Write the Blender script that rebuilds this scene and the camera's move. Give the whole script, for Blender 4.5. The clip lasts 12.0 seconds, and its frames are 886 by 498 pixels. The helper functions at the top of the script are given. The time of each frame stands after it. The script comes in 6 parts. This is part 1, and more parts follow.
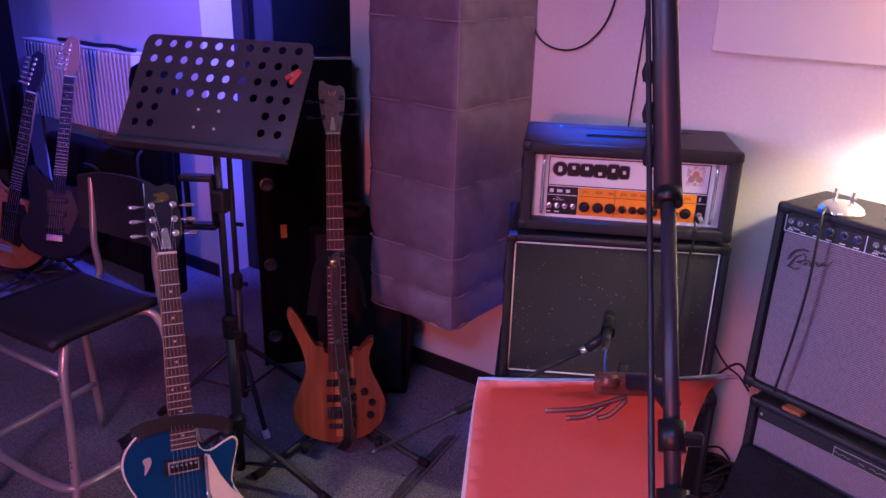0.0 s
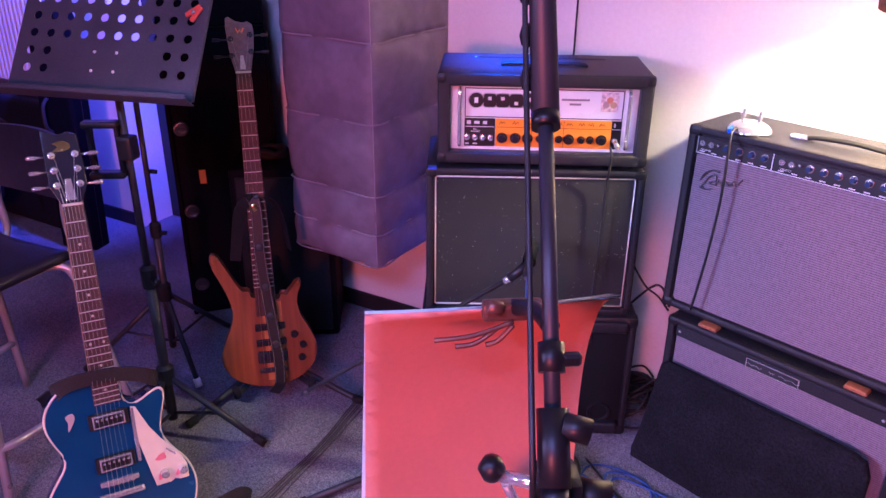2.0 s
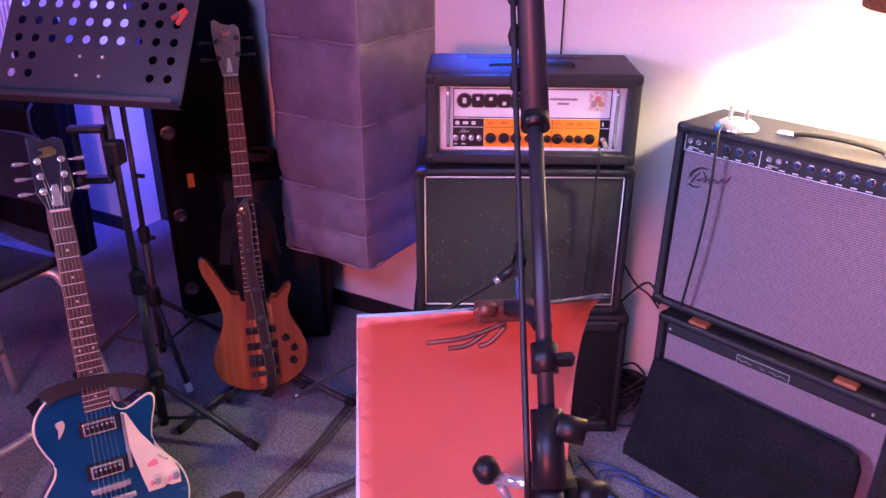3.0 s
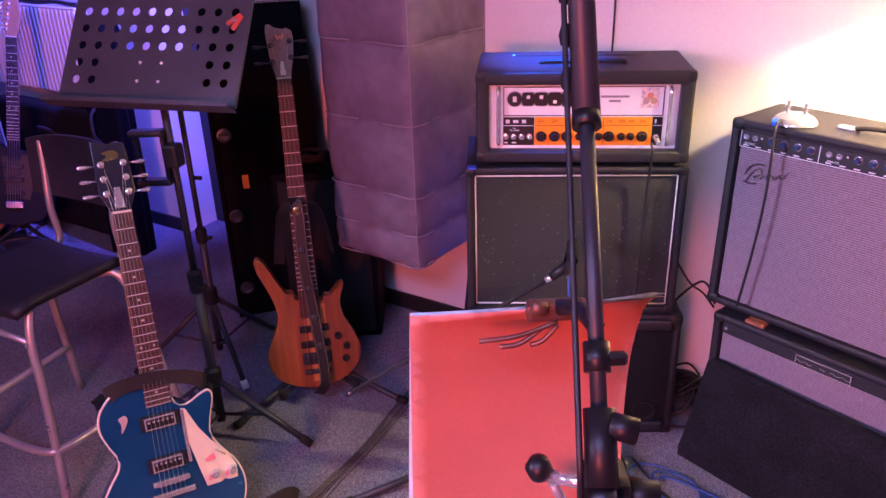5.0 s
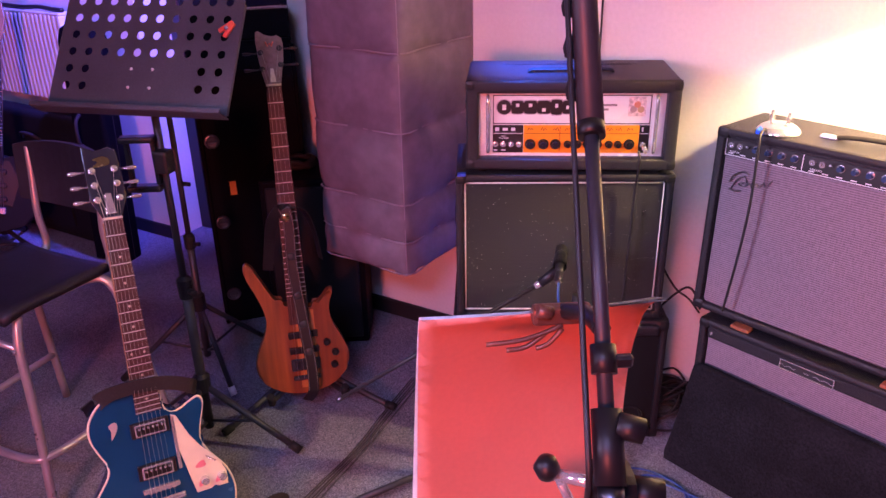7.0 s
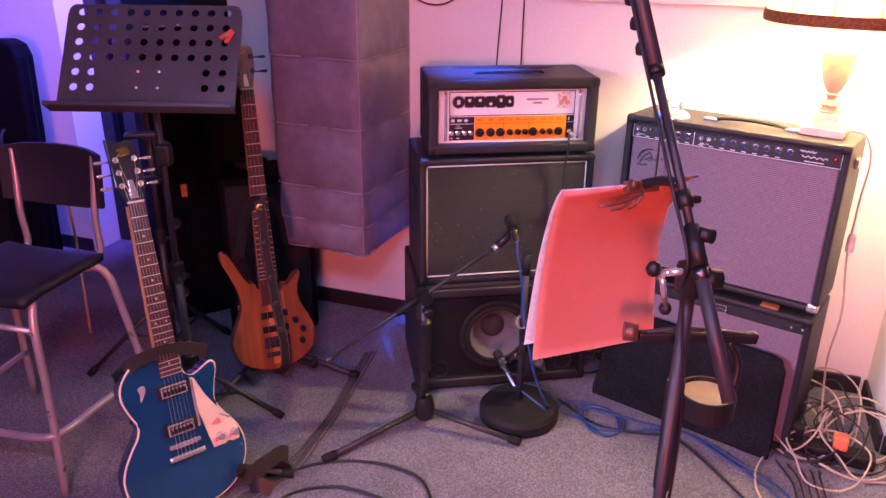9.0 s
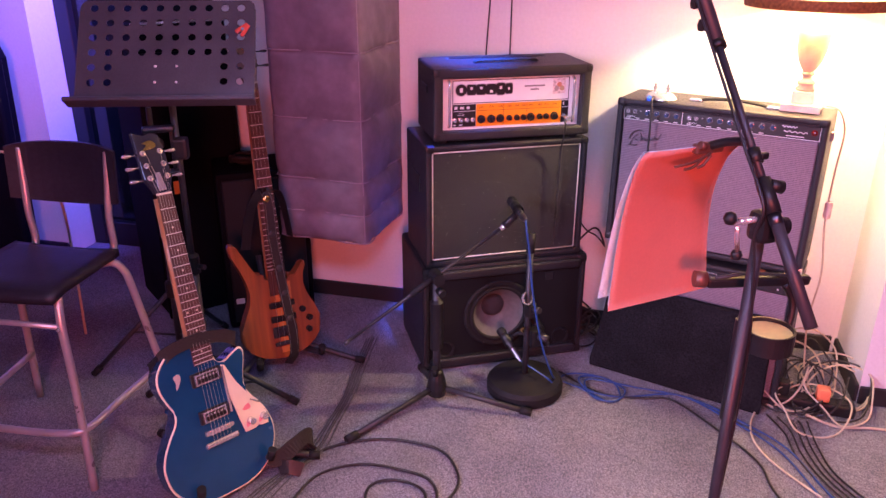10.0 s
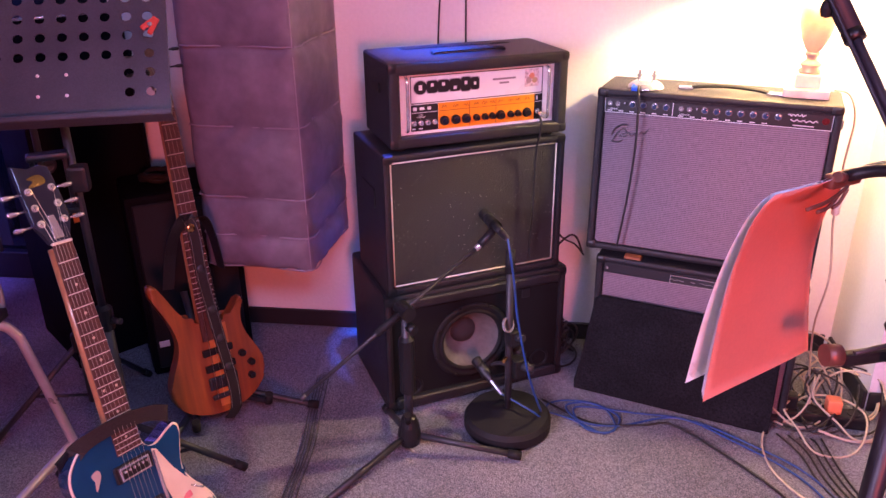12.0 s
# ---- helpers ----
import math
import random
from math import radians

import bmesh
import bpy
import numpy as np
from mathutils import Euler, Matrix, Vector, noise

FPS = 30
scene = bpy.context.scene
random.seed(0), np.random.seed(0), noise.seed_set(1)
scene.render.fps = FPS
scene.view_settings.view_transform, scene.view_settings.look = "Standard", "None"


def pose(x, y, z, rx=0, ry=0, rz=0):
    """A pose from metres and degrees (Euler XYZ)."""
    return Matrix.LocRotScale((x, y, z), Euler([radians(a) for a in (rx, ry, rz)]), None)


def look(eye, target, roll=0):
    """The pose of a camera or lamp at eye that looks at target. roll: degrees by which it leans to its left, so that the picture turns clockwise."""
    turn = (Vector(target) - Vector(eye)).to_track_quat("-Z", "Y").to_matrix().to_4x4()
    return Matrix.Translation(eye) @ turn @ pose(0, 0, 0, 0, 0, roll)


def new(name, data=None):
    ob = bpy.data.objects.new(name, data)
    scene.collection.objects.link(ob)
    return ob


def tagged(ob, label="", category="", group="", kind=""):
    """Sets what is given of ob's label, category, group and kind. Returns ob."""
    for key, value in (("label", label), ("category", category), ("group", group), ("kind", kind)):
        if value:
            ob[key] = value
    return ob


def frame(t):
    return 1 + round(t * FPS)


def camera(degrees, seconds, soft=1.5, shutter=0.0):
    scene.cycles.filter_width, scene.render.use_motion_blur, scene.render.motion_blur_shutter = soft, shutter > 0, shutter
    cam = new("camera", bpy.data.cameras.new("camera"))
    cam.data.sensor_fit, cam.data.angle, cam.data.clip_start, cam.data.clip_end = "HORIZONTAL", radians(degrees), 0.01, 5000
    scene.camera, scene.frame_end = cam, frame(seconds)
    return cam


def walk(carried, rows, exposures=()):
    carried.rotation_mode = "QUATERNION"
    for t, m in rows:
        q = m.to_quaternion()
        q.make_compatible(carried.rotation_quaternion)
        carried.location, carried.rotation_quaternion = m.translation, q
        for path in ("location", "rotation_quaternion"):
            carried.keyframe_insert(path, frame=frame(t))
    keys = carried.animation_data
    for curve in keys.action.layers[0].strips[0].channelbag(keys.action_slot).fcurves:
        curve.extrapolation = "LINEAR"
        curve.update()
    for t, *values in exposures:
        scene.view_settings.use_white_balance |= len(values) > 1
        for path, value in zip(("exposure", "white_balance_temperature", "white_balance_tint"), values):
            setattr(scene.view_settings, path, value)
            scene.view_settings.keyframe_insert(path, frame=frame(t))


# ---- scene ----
cam = camera(59.5, 12.0)
METRES, EYE, TILT, LEAN, TURN = 1.4, 1.465, 0.0, 0.0, 0.0
ROWS = [
    (0.0, 0.0, 0.0, 0.0, 0.54, -20.54, -1.45),
    (0.5, 0.0161, 0.0137, -0.0093, -0.12, -23.83, -1.0),
    (1.0, 0.0275, 0.0096, -0.0075, -1.36, -24.61, -0.29),
    (1.5, 0.0316, 0.0071, -0.0092, -3.15, -24.96, -0.3),
    (2.0, 0.0333, 0.0039, -0.0048, -4.67, -25.05, -0.49),
    (2.5, 0.0304, 0.0075, -0.0033, -5.8, -25.02, -0.62),
    (3.0, 0.0324, 0.005, -0.0041, -5.7, -25.03, -0.09),
    (3.5, 0.0357, 0.0012, -0.0035, -4.71, -25.03, 0.61),
    (5.5, 0.0305, 0.0014, -0.0014, -2.01, -25.05, 1.85),
    (6.0, 0.0353, -0.0017, -0.0006, -1.7, -25.03, 1.99),
    (6.5, 0.0396, -0.0014, -0.0025, -1.6, -25.03, 2.04),
    (7.0, 0.0151, -0.0082, 0.0026, -3.68, -24.61, 1.09),
    (7.5, -0.0851, -0.0356, 0.0049, -8.99, -23.91, 0.16),
    (9.5, -0.3483, -0.2738, -0.0021, -17.41, -22.31, -0.38),
    (10.0, -0.4517, -0.2682, -0.0082, -20.88, -22.5, -0.2),
    (10.5, -0.4817, -0.232, -0.0074, -23.65, -22.57, -0.12),
    (11.0, -0.4503, -0.1173, -0.0208, -26.12, -22.52, -0.2),
    (11.5, -0.4224, -0.0345, -0.0232, -27.05, -23.05, 0.0),
    (12.0, -0.4384, 0.0284, -0.0265, -28.02, -24.02, 0.58),
]
walk(cam, [(t, pose(0, 0, EYE, TILT, LEAN, TURN) @ pose(METRES * x, METRES * y, METRES * z, 90 + pitch, roll, yaw)) for t, x, y, z, yaw, pitch, roll in ROWS],
     [(0.0, -0.55, 5250, 10), (1.0, -0.1, 4800, 10), (2.0, 0.15, 5000, 10), (3.5, 0.2, 5450, 10), (5.5, 0.2, 6350, 10), (7.5, 0.2, 6750, 10), (12.0, 0.2, 6700, 10)])

# ---- world, sun, lamps ----
world = bpy.data.worlds.new("night")
world.use_nodes = True
scene.world = world
world.node_tree.nodes["Background"].inputs[0].default_value = (0.02, 0.02, 0.03, 1)
world.node_tree.nodes["Background"].inputs[1].default_value = 0.2


def lamp_spot(name, eye, target, watts, colour, angle, blend=0.6, size=0.06):
    data = bpy.data.lights.new(name, "SPOT")
    data.energy, data.color, data.spot_size, data.spot_blend, data.shadow_soft_size = watts, colour, radians(angle), blend, size
    ob = new(name, data)
    ob.matrix_world = look(eye, target)
    return ob


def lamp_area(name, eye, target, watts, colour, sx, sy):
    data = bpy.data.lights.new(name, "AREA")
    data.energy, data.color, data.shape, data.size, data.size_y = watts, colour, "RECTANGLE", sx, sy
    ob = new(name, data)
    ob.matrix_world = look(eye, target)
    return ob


def lamp_point(name, eye, watts, colour, size):
    data = bpy.data.lights.new(name, "POINT")
    data.energy, data.color, data.shadow_soft_size = watts, colour, size
    ob = new(name, data)
    ob.location = eye
    return ob


lamp_point("bulb_light", (1.210, 1.410, 1.372), 74, (1.0, 0.72, 0.44), 0.03)
lamp_spot("red_stage_light", (-1.05, -1.75, 1.40), (0.25, 1.6, 0.85), 330, (1.0, 0.15, 0.14), 80, 0.5, 0.26)
lamp_spot("blue_stage_light", (-0.48, 2.712, 2.3), (-1.12, 3.50, 1.30), 760, (0.13, 0.10, 1.0), 60, 0.9, 0.05)
lamp_spot("blue_stage_light", (0.31, 1.72, 2.5), (0.372, 1.99, 1.06), 3300, (0.03, 0.12, 1.0), 14.5, 1.0, 0.05)
lamp_spot("violet_stage_light", (-2.2, 0.3, 1.5), (0.95, 1.40, 0.30), 430, (0.72, 0.56, 1.0), 42, 0.8, 0.4)
# Broad bluish fill added overhead; no fixture in the room gives it.
lamp_area("added_blue_fill", (-0.75, -0.7, 2.66), (-0.3, 1.8, 0), 82, (0.38, 0.41, 1.0), 1.2, 0.6)

# ---- materials ----


def material(name, colour, rough=0.5, metal=0.0, grain=0.0, scale=60.0, stain=0.0, stain_scale=4.0, bump=0.0, spec=0.5, coat=0.0, mix=None):
    """A surface with fine grain, large stains and relief, all in the thing's own metres."""
    m = bpy.data.materials.new(name)
    m.use_nodes = True
    nt = m.node_tree
    b = nt.nodes["Principled BSDF"]
    b.inputs["Roughness"].default_value = rough
    b.inputs["Metallic"].default_value = metal
    b.inputs["Specular IOR Level"].default_value = spec
    b.inputs["Coat Weight"].default_value = coat
    b.inputs["Base Color"].default_value = (*colour, 1)
    co = nt.nodes.new("ShaderNodeTexCoord")
    out = None
    if grain or stain:
        out = nt.nodes.new("ShaderNodeRGB").outputs[0]
        out.default_value = (*colour, 1)
    for amount, size, detail in ((grain, scale, 3.0), (stain, stain_scale, 5.0)):
        if amount:
            n = nt.nodes.new("ShaderNodeTexNoise")
            n.inputs["Scale"].default_value, n.inputs["Detail"].default_value = size, detail
            nt.links.new(co.outputs["Object"], n.inputs["Vector"])
            r = nt.nodes.new("ShaderNodeMapRange")
            r.inputs["From Min"].default_value, r.inputs["From Max"].default_value = 0.3, 0.7
            r.inputs["To Min"].default_value, r.inputs["To Max"].default_value = 1 - amount, 1 + amount
            nt.links.new(n.outputs["Fac"], r.inputs["Value"])
            v = nt.nodes.new("ShaderNodeVectorMath")
            v.operation = "SCALE"
            nt.links.new(out, v.inputs[0])
            nt.links.new(r.outputs[0], v.inputs["Scale"])
            out = v.outputs[0]
            if size == stain_scale:
                q = nt.nodes.new("ShaderNodeMapRange")
                q.inputs["To Min"].default_value, q.inputs["To Max"].default_value = max(0.02, rough - 0.12), min(1, rough + 0.12)
                nt.links.new(n.outputs["Fac"], q.inputs["Value"])
                nt.links.new(q.outputs[0], b.inputs["Roughness"])
    if out:
        nt.links.new(out, b.inputs["Base Color"])
    if bump:
        n = nt.nodes.new("ShaderNodeTexNoise")
        n.inputs["Scale"].default_value, n.inputs["Detail"].default_value = scale * 1.5, 4.0
        nt.links.new(co.outputs["Object"], n.inputs["Vector"])
        k = nt.nodes.new("ShaderNodeBump")
        k.inputs["Strength"].default_value, k.inputs["Distance"].default_value = bump, 0.003
        nt.links.new(n.outputs["Fac"], k.inputs["Height"])
        nt.links.new(k.outputs["Normal"], b.inputs["Normal"])
    return m


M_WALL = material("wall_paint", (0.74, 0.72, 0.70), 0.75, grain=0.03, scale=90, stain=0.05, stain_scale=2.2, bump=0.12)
# Added ceiling and far walls: greys chosen for how much light they bounce.
M_CEIL = material("added_ceiling_grey", (0.36, 0.35, 0.35), 0.85, grain=0.03, scale=60, stain=0.06, stain_scale=2)
M_DARKWALL = material("added_wall_grey", (0.26, 0.23, 0.30), 0.9, stain=0.1)
M_SKIRT = material("skirting_black", (0.012, 0.011, 0.012), 0.6, stain=0.3)
M_TOLEX = material("black_tolex", (0.013, 0.013, 0.016), 0.46, grain=0.35, scale=420, stain=0.15, bump=0.45, spec=0.4)
M_BLACK = material("black_plastic", (0.010, 0.010, 0.011), 0.42, grain=0.1, stain=0.2, spec=0.35)
M_STEEL = material("black_steel", (0.026, 0.026, 0.031), 0.46, metal=0.1, stain=0.25, stain_scale=18)
M_CHROME = material("chrome", (0.74, 0.72, 0.70), 0.2, metal=0.75, stain=0.08, stain_scale=30)

# ---- mesh helpers ----


def thing(name, m, label, category, group="", kind=""):
    ob = tagged(new(name), label, category, group, kind)
    ob.matrix_world = m
    ob.empty_display_size = 0.05
    return ob


def part(name, bm, mat, parent, label="", smooth=False, m=None):
    """Links a bmesh as one mesh object under a thing or a part."""
    me = bpy.data.meshes.new(name)
    if smooth:
        for f in bm.faces:
            f.smooth = True
    bm.normal_update()
    bm.to_mesh(me)
    bm.free()
    for x in mat if isinstance(mat, (list, tuple)) else [mat]:
        me.materials.append(x)
    ob = new(name, me)
    ob.parent = parent
    if m is not None:
        ob.matrix_basis = m
    if label:
        ob["label"] = label
    return ob


def box(sx, sy, sz, at=(0, 0, 0), bevel=0.0, segments=2, bm=None, m=None):
    """A box with rounded edges, centred at a place."""
    out = bm or bmesh.new()
    r = bmesh.ops.create_cube(out, size=1.0)
    vs = r["verts"]
    bmesh.ops.scale(out, vec=(sx, sy, sz), verts=vs)
    if bevel:
        es = list({e for v in vs for e in v.link_edges})
        r = bmesh.ops.bevel(out, geom=es, offset=bevel, segments=segments, affect="EDGES", profile=0.6)
        vs = list({v for f in r["faces"] for v in f.verts} | {v for v in vs if v.is_valid})
    bmesh.ops.translate(out, vec=at, verts=vs)
    if m is not None:
        bmesh.ops.transform(out, matrix=m, verts=vs)
    return out


def lathe(profile, seg=24, bm=None, m=None):
    """Turns a profile of (radius, height) round the z axis."""
    out = bm or bmesh.new()
    rings = []
    for r, z in profile:
        if r < 1e-6:
            rings.append([out.verts.new((0, 0, z))])
        else:
            rings.append([out.verts.new((r * math.cos(2 * math.pi * i / seg), r * math.sin(2 * math.pi * i / seg), z)) for i in range(seg)])
    for a, b in zip(rings, rings[1:]):
        for i in range(seg):
            j = (i + 1) % seg
            vs = [a[0] if len(a) == 1 else a[i], a[0] if len(a) == 1 else a[j], b[0] if len(b) == 1 else b[j], b[0] if len(b) == 1 else b[i]]
            vs = list(dict.fromkeys(vs))
            if len(vs) > 2:
                out.faces.new(vs)
    if m is not None:
        bmesh.ops.transform(out, matrix=m, verts=[v for r in rings for v in r])
    return out


def smooth_line(points, steps=6, closed=False):
    """A rounded line through the points (Catmull-Rom)."""
    ps = [Vector(p) for p in points]
    n = len(ps)
    out = []
    for i in range(n if closed else n - 1):
        if closed:
            a, b, c, d = ps[i - 1], ps[i], ps[(i + 1) % n], ps[(i + 2) % n]
        else:
            a, b, c, d = ps[max(i - 1, 0)], ps[i], ps[i + 1], ps[min(i + 2, n - 1)]
        for k in range(steps):
            t = k / steps
            out.append(0.5 * ((2 * b) + (c - a) * t + (2 * a - 5 * b + 4 * c - d) * t * t + (3 * b - a - 3 * c + d) * t ** 3))
    if not closed:
        out.append(ps[-1])
    return out


def tube(points, r, seg=8, bm=None, closed=False, flat=1.0, radii=None):
    """A round bar or cable along a line."""
    out = bm or bmesh.new()
    ps = [Vector(p) for p in points]
    n = len(ps)
    rings = []
    side = None
    for i, p in enumerate(ps):
        if closed:
            d = ps[(i + 1) % n] - ps[i - 1]
        else:
            d = ps[min(i + 1, n - 1)] - ps[max(i - 1, 0)]
        d = d.normalized() if d.length > 1e-9 else Vector((0, 0, 1))
        if side is None:
            side = d.cross(Vector((0, 0, 1)))
            if side.length < 1e-3:
                side = d.cross(Vector((1, 0, 0)))
        side = (side - d * side.dot(d)).normalized()
        up = d.cross(side)
        q = radii[i] if radii else r
        rings.append([out.verts.new(p + side * (q * math.cos(2 * math.pi * k / seg)) + up * (q * flat * math.sin(2 * math.pi * k / seg))) for k in range(seg)])
    pairs = list(zip(rings, rings[1:])) + ([(rings[-1], rings[0])] if closed else [])
    for a, b in pairs:
        for k in range(seg):
            out.faces.new((a[k], a[(k + 1) % seg], b[(k + 1) % seg], b[k])).smooth = seg > 5
    if not closed:
        out.faces.new(rings[0][::-1])
        out.faces.new(rings[-1])
    return out


def cyl(a, b, r, seg=14, bm=None):
    return tube([a, b], r, seg, bm)


def slab(outline, z0, z1, bm=None, m=None, bevel=0.0, segments=2):
    """A plate cut to an outline in xy, from z0 to z1, with rounded rims."""
    out = bm or bmesh.new()
    lo = [out.verts.new((x, y, z0)) for x, y in outline]
    hi = [out.verts.new((x, y, z1)) for x, y in outline]
    n = len(lo)
    fs = [out.faces.new(lo[::-1]), out.faces.new(hi)]
    for i in range(n):
        fs.append(out.faces.new((lo[i], lo[(i + 1) % n], hi[(i + 1) % n], hi[i])))
    vs = lo + hi
    if bevel:
        es = list({e for f in fs[:2] for e in f.edges})
        r = bmesh.ops.bevel(out, geom=es, offset=bevel, segments=segments, affect="EDGES", profile=0.5)
        vs = list({v for f in r["faces"] for v in f.verts} | {v for v in vs if v.is_valid})
    if m is not None:
        bmesh.ops.transform(out, matrix=m, verts=vs)
    return out



# ---- the room ----
WALL_YAW = -34.8
WALL_M = pose(-0.09, 2.66, 0, 0, 0, WALL_YAW)


def structure(name, bm, mat, label, category, m=None):
    return tagged(part(name, bm, mat, None, m=m), label, category, "", "structure")


def carpet_material():
    """Blue-grey loop pile with pale and dark flecks."""
    m = bpy.data.materials.new("loop_carpet")
    m.use_nodes = True
    nt = m.node_tree
    b = nt.nodes["Principled BSDF"]
    b.inputs["Roughness"].default_value = 0.95
    b.inputs["Specular IOR Level"].default_value = 0.15
    co = nt.nodes.new("ShaderNodeTexCoord")
    v = nt.nodes.new("ShaderNodeTexVoronoi")
    v.inputs["Scale"].default_value = 360
    nt.links.new(co.outputs["Object"], v.inputs["Vector"])
    ramp = nt.nodes.new("ShaderNodeValToRGB")
    e = ramp.color_ramp.elements
    e[0].position, e[0].color = 0.15, (0.115, 0.115, 0.14, 1)
    e[1].position, e[1].color = 0.85, (0.33, 0.33, 0.375, 1)
    k = ramp.color_ramp.elements.new(0.5)
    k.color = (0.205, 0.205, 0.24, 1)
    nt.links.new(v.outputs["Color"], ramp.inputs["Fac"])
    n = nt.nodes.new("ShaderNodeTexNoise")
    n.inputs["Scale"].default_value, n.inputs["Detail"].default_value = 3.0, 6.0
    nt.links.new(co.outputs["Object"], n.inputs["Vector"])
    r = nt.nodes.new("ShaderNodeMapRange")
    r.inputs["From Min"].default_value, r.inputs["From Max"].default_value = 0.3, 0.7
    r.inputs["To Min"].default_value, r.inputs["To Max"].default_value = 0.78, 1.2
    nt.links.new(n.outputs["Fac"], r.inputs["Value"])
    s = nt.nodes.new("ShaderNodeVectorMath")
    s.operation = "SCALE"
    nt.links.new(ramp.outputs["Color"], s.inputs[0])
    nt.links.new(r.outputs[0], s.inputs["Scale"])
    nt.links.new(s.outputs[0], b.inputs["Base Color"])
    k = nt.nodes.new("ShaderNodeBump")
    k.inputs["Strength"].default_value, k.inputs["Distance"].default_value = 0.8, 0.004
    nt.links.new(v.outputs["Distance"], k.inputs["Height"])
    nt.links.new(k.outputs["Normal"], b.inputs["Normal"])
    return m


M_CARPET = carpet_material()
M_GLASS_DARK = material("night_glass", (0.006, 0.010, 0.012), 0.06, spec=0.6)
M_FRAME = material("door_frame_dark", (0.010, 0.011, 0.014), 0.4, stain=0.2)
M_RAD = material("radiator_enamel", (0.78, 0.76, 0.74), 0.35, stain=0.06, stain_scale=5)
M_BOARD = material("white_board", (0.78, 0.77, 0.76), 0.5, stain=0.04)
M_CORD = material("black_cord", (0.014, 0.013, 0.014), 0.5, stain=0.2, stain_scale=40)

structure("floor", box(13, 13, 0.1, (0.3, 0.0, -0.05)), M_CARPET, "blue-grey flecked loop pile carpet on the floor", "floor")
structure("ceiling", box(13, 13, 0.1, (0.3, 0.0, 2.75)), M_CEIL, "plain grey ceiling added to close the room", "ceiling")
# along the slanting wall: u runs from the far end of the wall to the pier
DOOR_A, DOOR_B, DOOR_H = -1.25, -0.315, 2.15
STEP = 0.09    # the wall past the doorway stands this much further back
wall = bmesh.new()
box(1.9, 0.3, 2.7, (DOOR_A - 0.95, 0.15 + STEP, 1.35), bm=wall)
box(2.10 - DOOR_B, 0.3, 2.7, ((2.10 + DOOR_B) / 2, 0.15, 1.35), bm=wall)
box(DOOR_B - DOOR_A, 0.3, 2.7 - DOOR_H, ((DOOR_A + DOOR_B) / 2, 0.15, (2.7 + DOOR_H) / 2), bm=wall)
structure("wall_north", wall, M_WALL, "off-white plaster wall behind the amplifiers, with a doorway", "wall", WALL_M)
structure("wall_pier", box(2.6, 0.645, 2.7, (3.40, -0.0225, 1.35)), M_WALL, "off-white plaster pier standing out beside the lamp", "wall", WALL_M)
# three walls added out of view to close the room and govern bounce
structure("wall_east", box(0.15, 5.5, 2.7, (4.6, -2.4, 1.35)), M_DARKWALL, "plain grey wall added to close the room", "wall", WALL_M)
structure("wall_south", box(8.5, 0.15, 2.7, (0.8, -5.0, 1.35)), M_DARKWALL, "plain grey wall added to close the room", "wall", WALL_M)
structure("wall_west", box(0.15, 5.4, 2.7, (-3.0, -2.4, 1.35)), M_DARKWALL, "plain grey wall added to close the room", "wall", WALL_M)
sk = bmesh.new()
box(1.85, 0.012, 0.065, (DOOR_A - 0.93, STEP - 0.006, 0.0325), 0.003, 1, sk)
structure("baseboard", sk, M_SKIRT, "black skirting board along the wall", "skirting", WALL_M)
sk = box(2.08 - DOOR_B, 0.012, 0.065, ((2.08 + DOOR_B) / 2, -0.006, 0.0325), 0.003, 1)
structure("baseboard", sk, M_SKIRT, "black skirting board along the wall", "skirting", WALL_M)
sk = box(2.6, 0.012, 0.065, (3.40, -0.351, 0.0325), 0.003, 1)
structure("baseboard", sk, M_SKIRT, "black skirting board along the pier", "skirting", WALL_M)
sk = box(0.012, 0.33, 0.065, (2.094, -0.18, 0.0325), 0.003, 1)
structure("baseboard", sk, M_SKIRT, "black skirting board along the pier", "skirting", WALL_M)

door = tagged(thing("door_1", WALL_M, "dark framed glass door set back in the wall, night behind it", "door"), kind="structure")
W = DOOR_B - DOOR_A
C = (DOOR_A + DOOR_B) / 2
part("frame", box(0.07, 0.06, DOOR_H, (DOOR_A + 0.035, 0.288, DOOR_H / 2), 0.004, 1), M_FRAME, door)
part("frame", box(0.07, 0.06, DOOR_H, (DOOR_B - 0.035, 0.288, DOOR_H / 2), 0.004, 1), M_FRAME, door)
part("frame", box(W - 0.14, 0.06, 0.08, (C, 0.288, DOOR_H - 0.04), 0.004, 1), M_FRAME, door)
part("frame", box(W - 0.14, 0.06, 0.12, (C, 0.288, 0.06), 0.004, 1), M_FRAME, door)
part("pane", box(W - 0.14, 0.012, DOOR_H - 0.2, (C, 0.30, 0.12 + (DOOR_H - 0.2) / 2)), M_GLASS_DARK, door, "dark glass pane")

board = thing("wall_board", WALL_M @ pose(1.52, 0, 1.255), "large white board hung flat on the wall", "board")
part("panel", box(1.11, 0.03, 1.0, (0.0, -0.017, 0.5), 0.004, 1), M_BOARD, board)


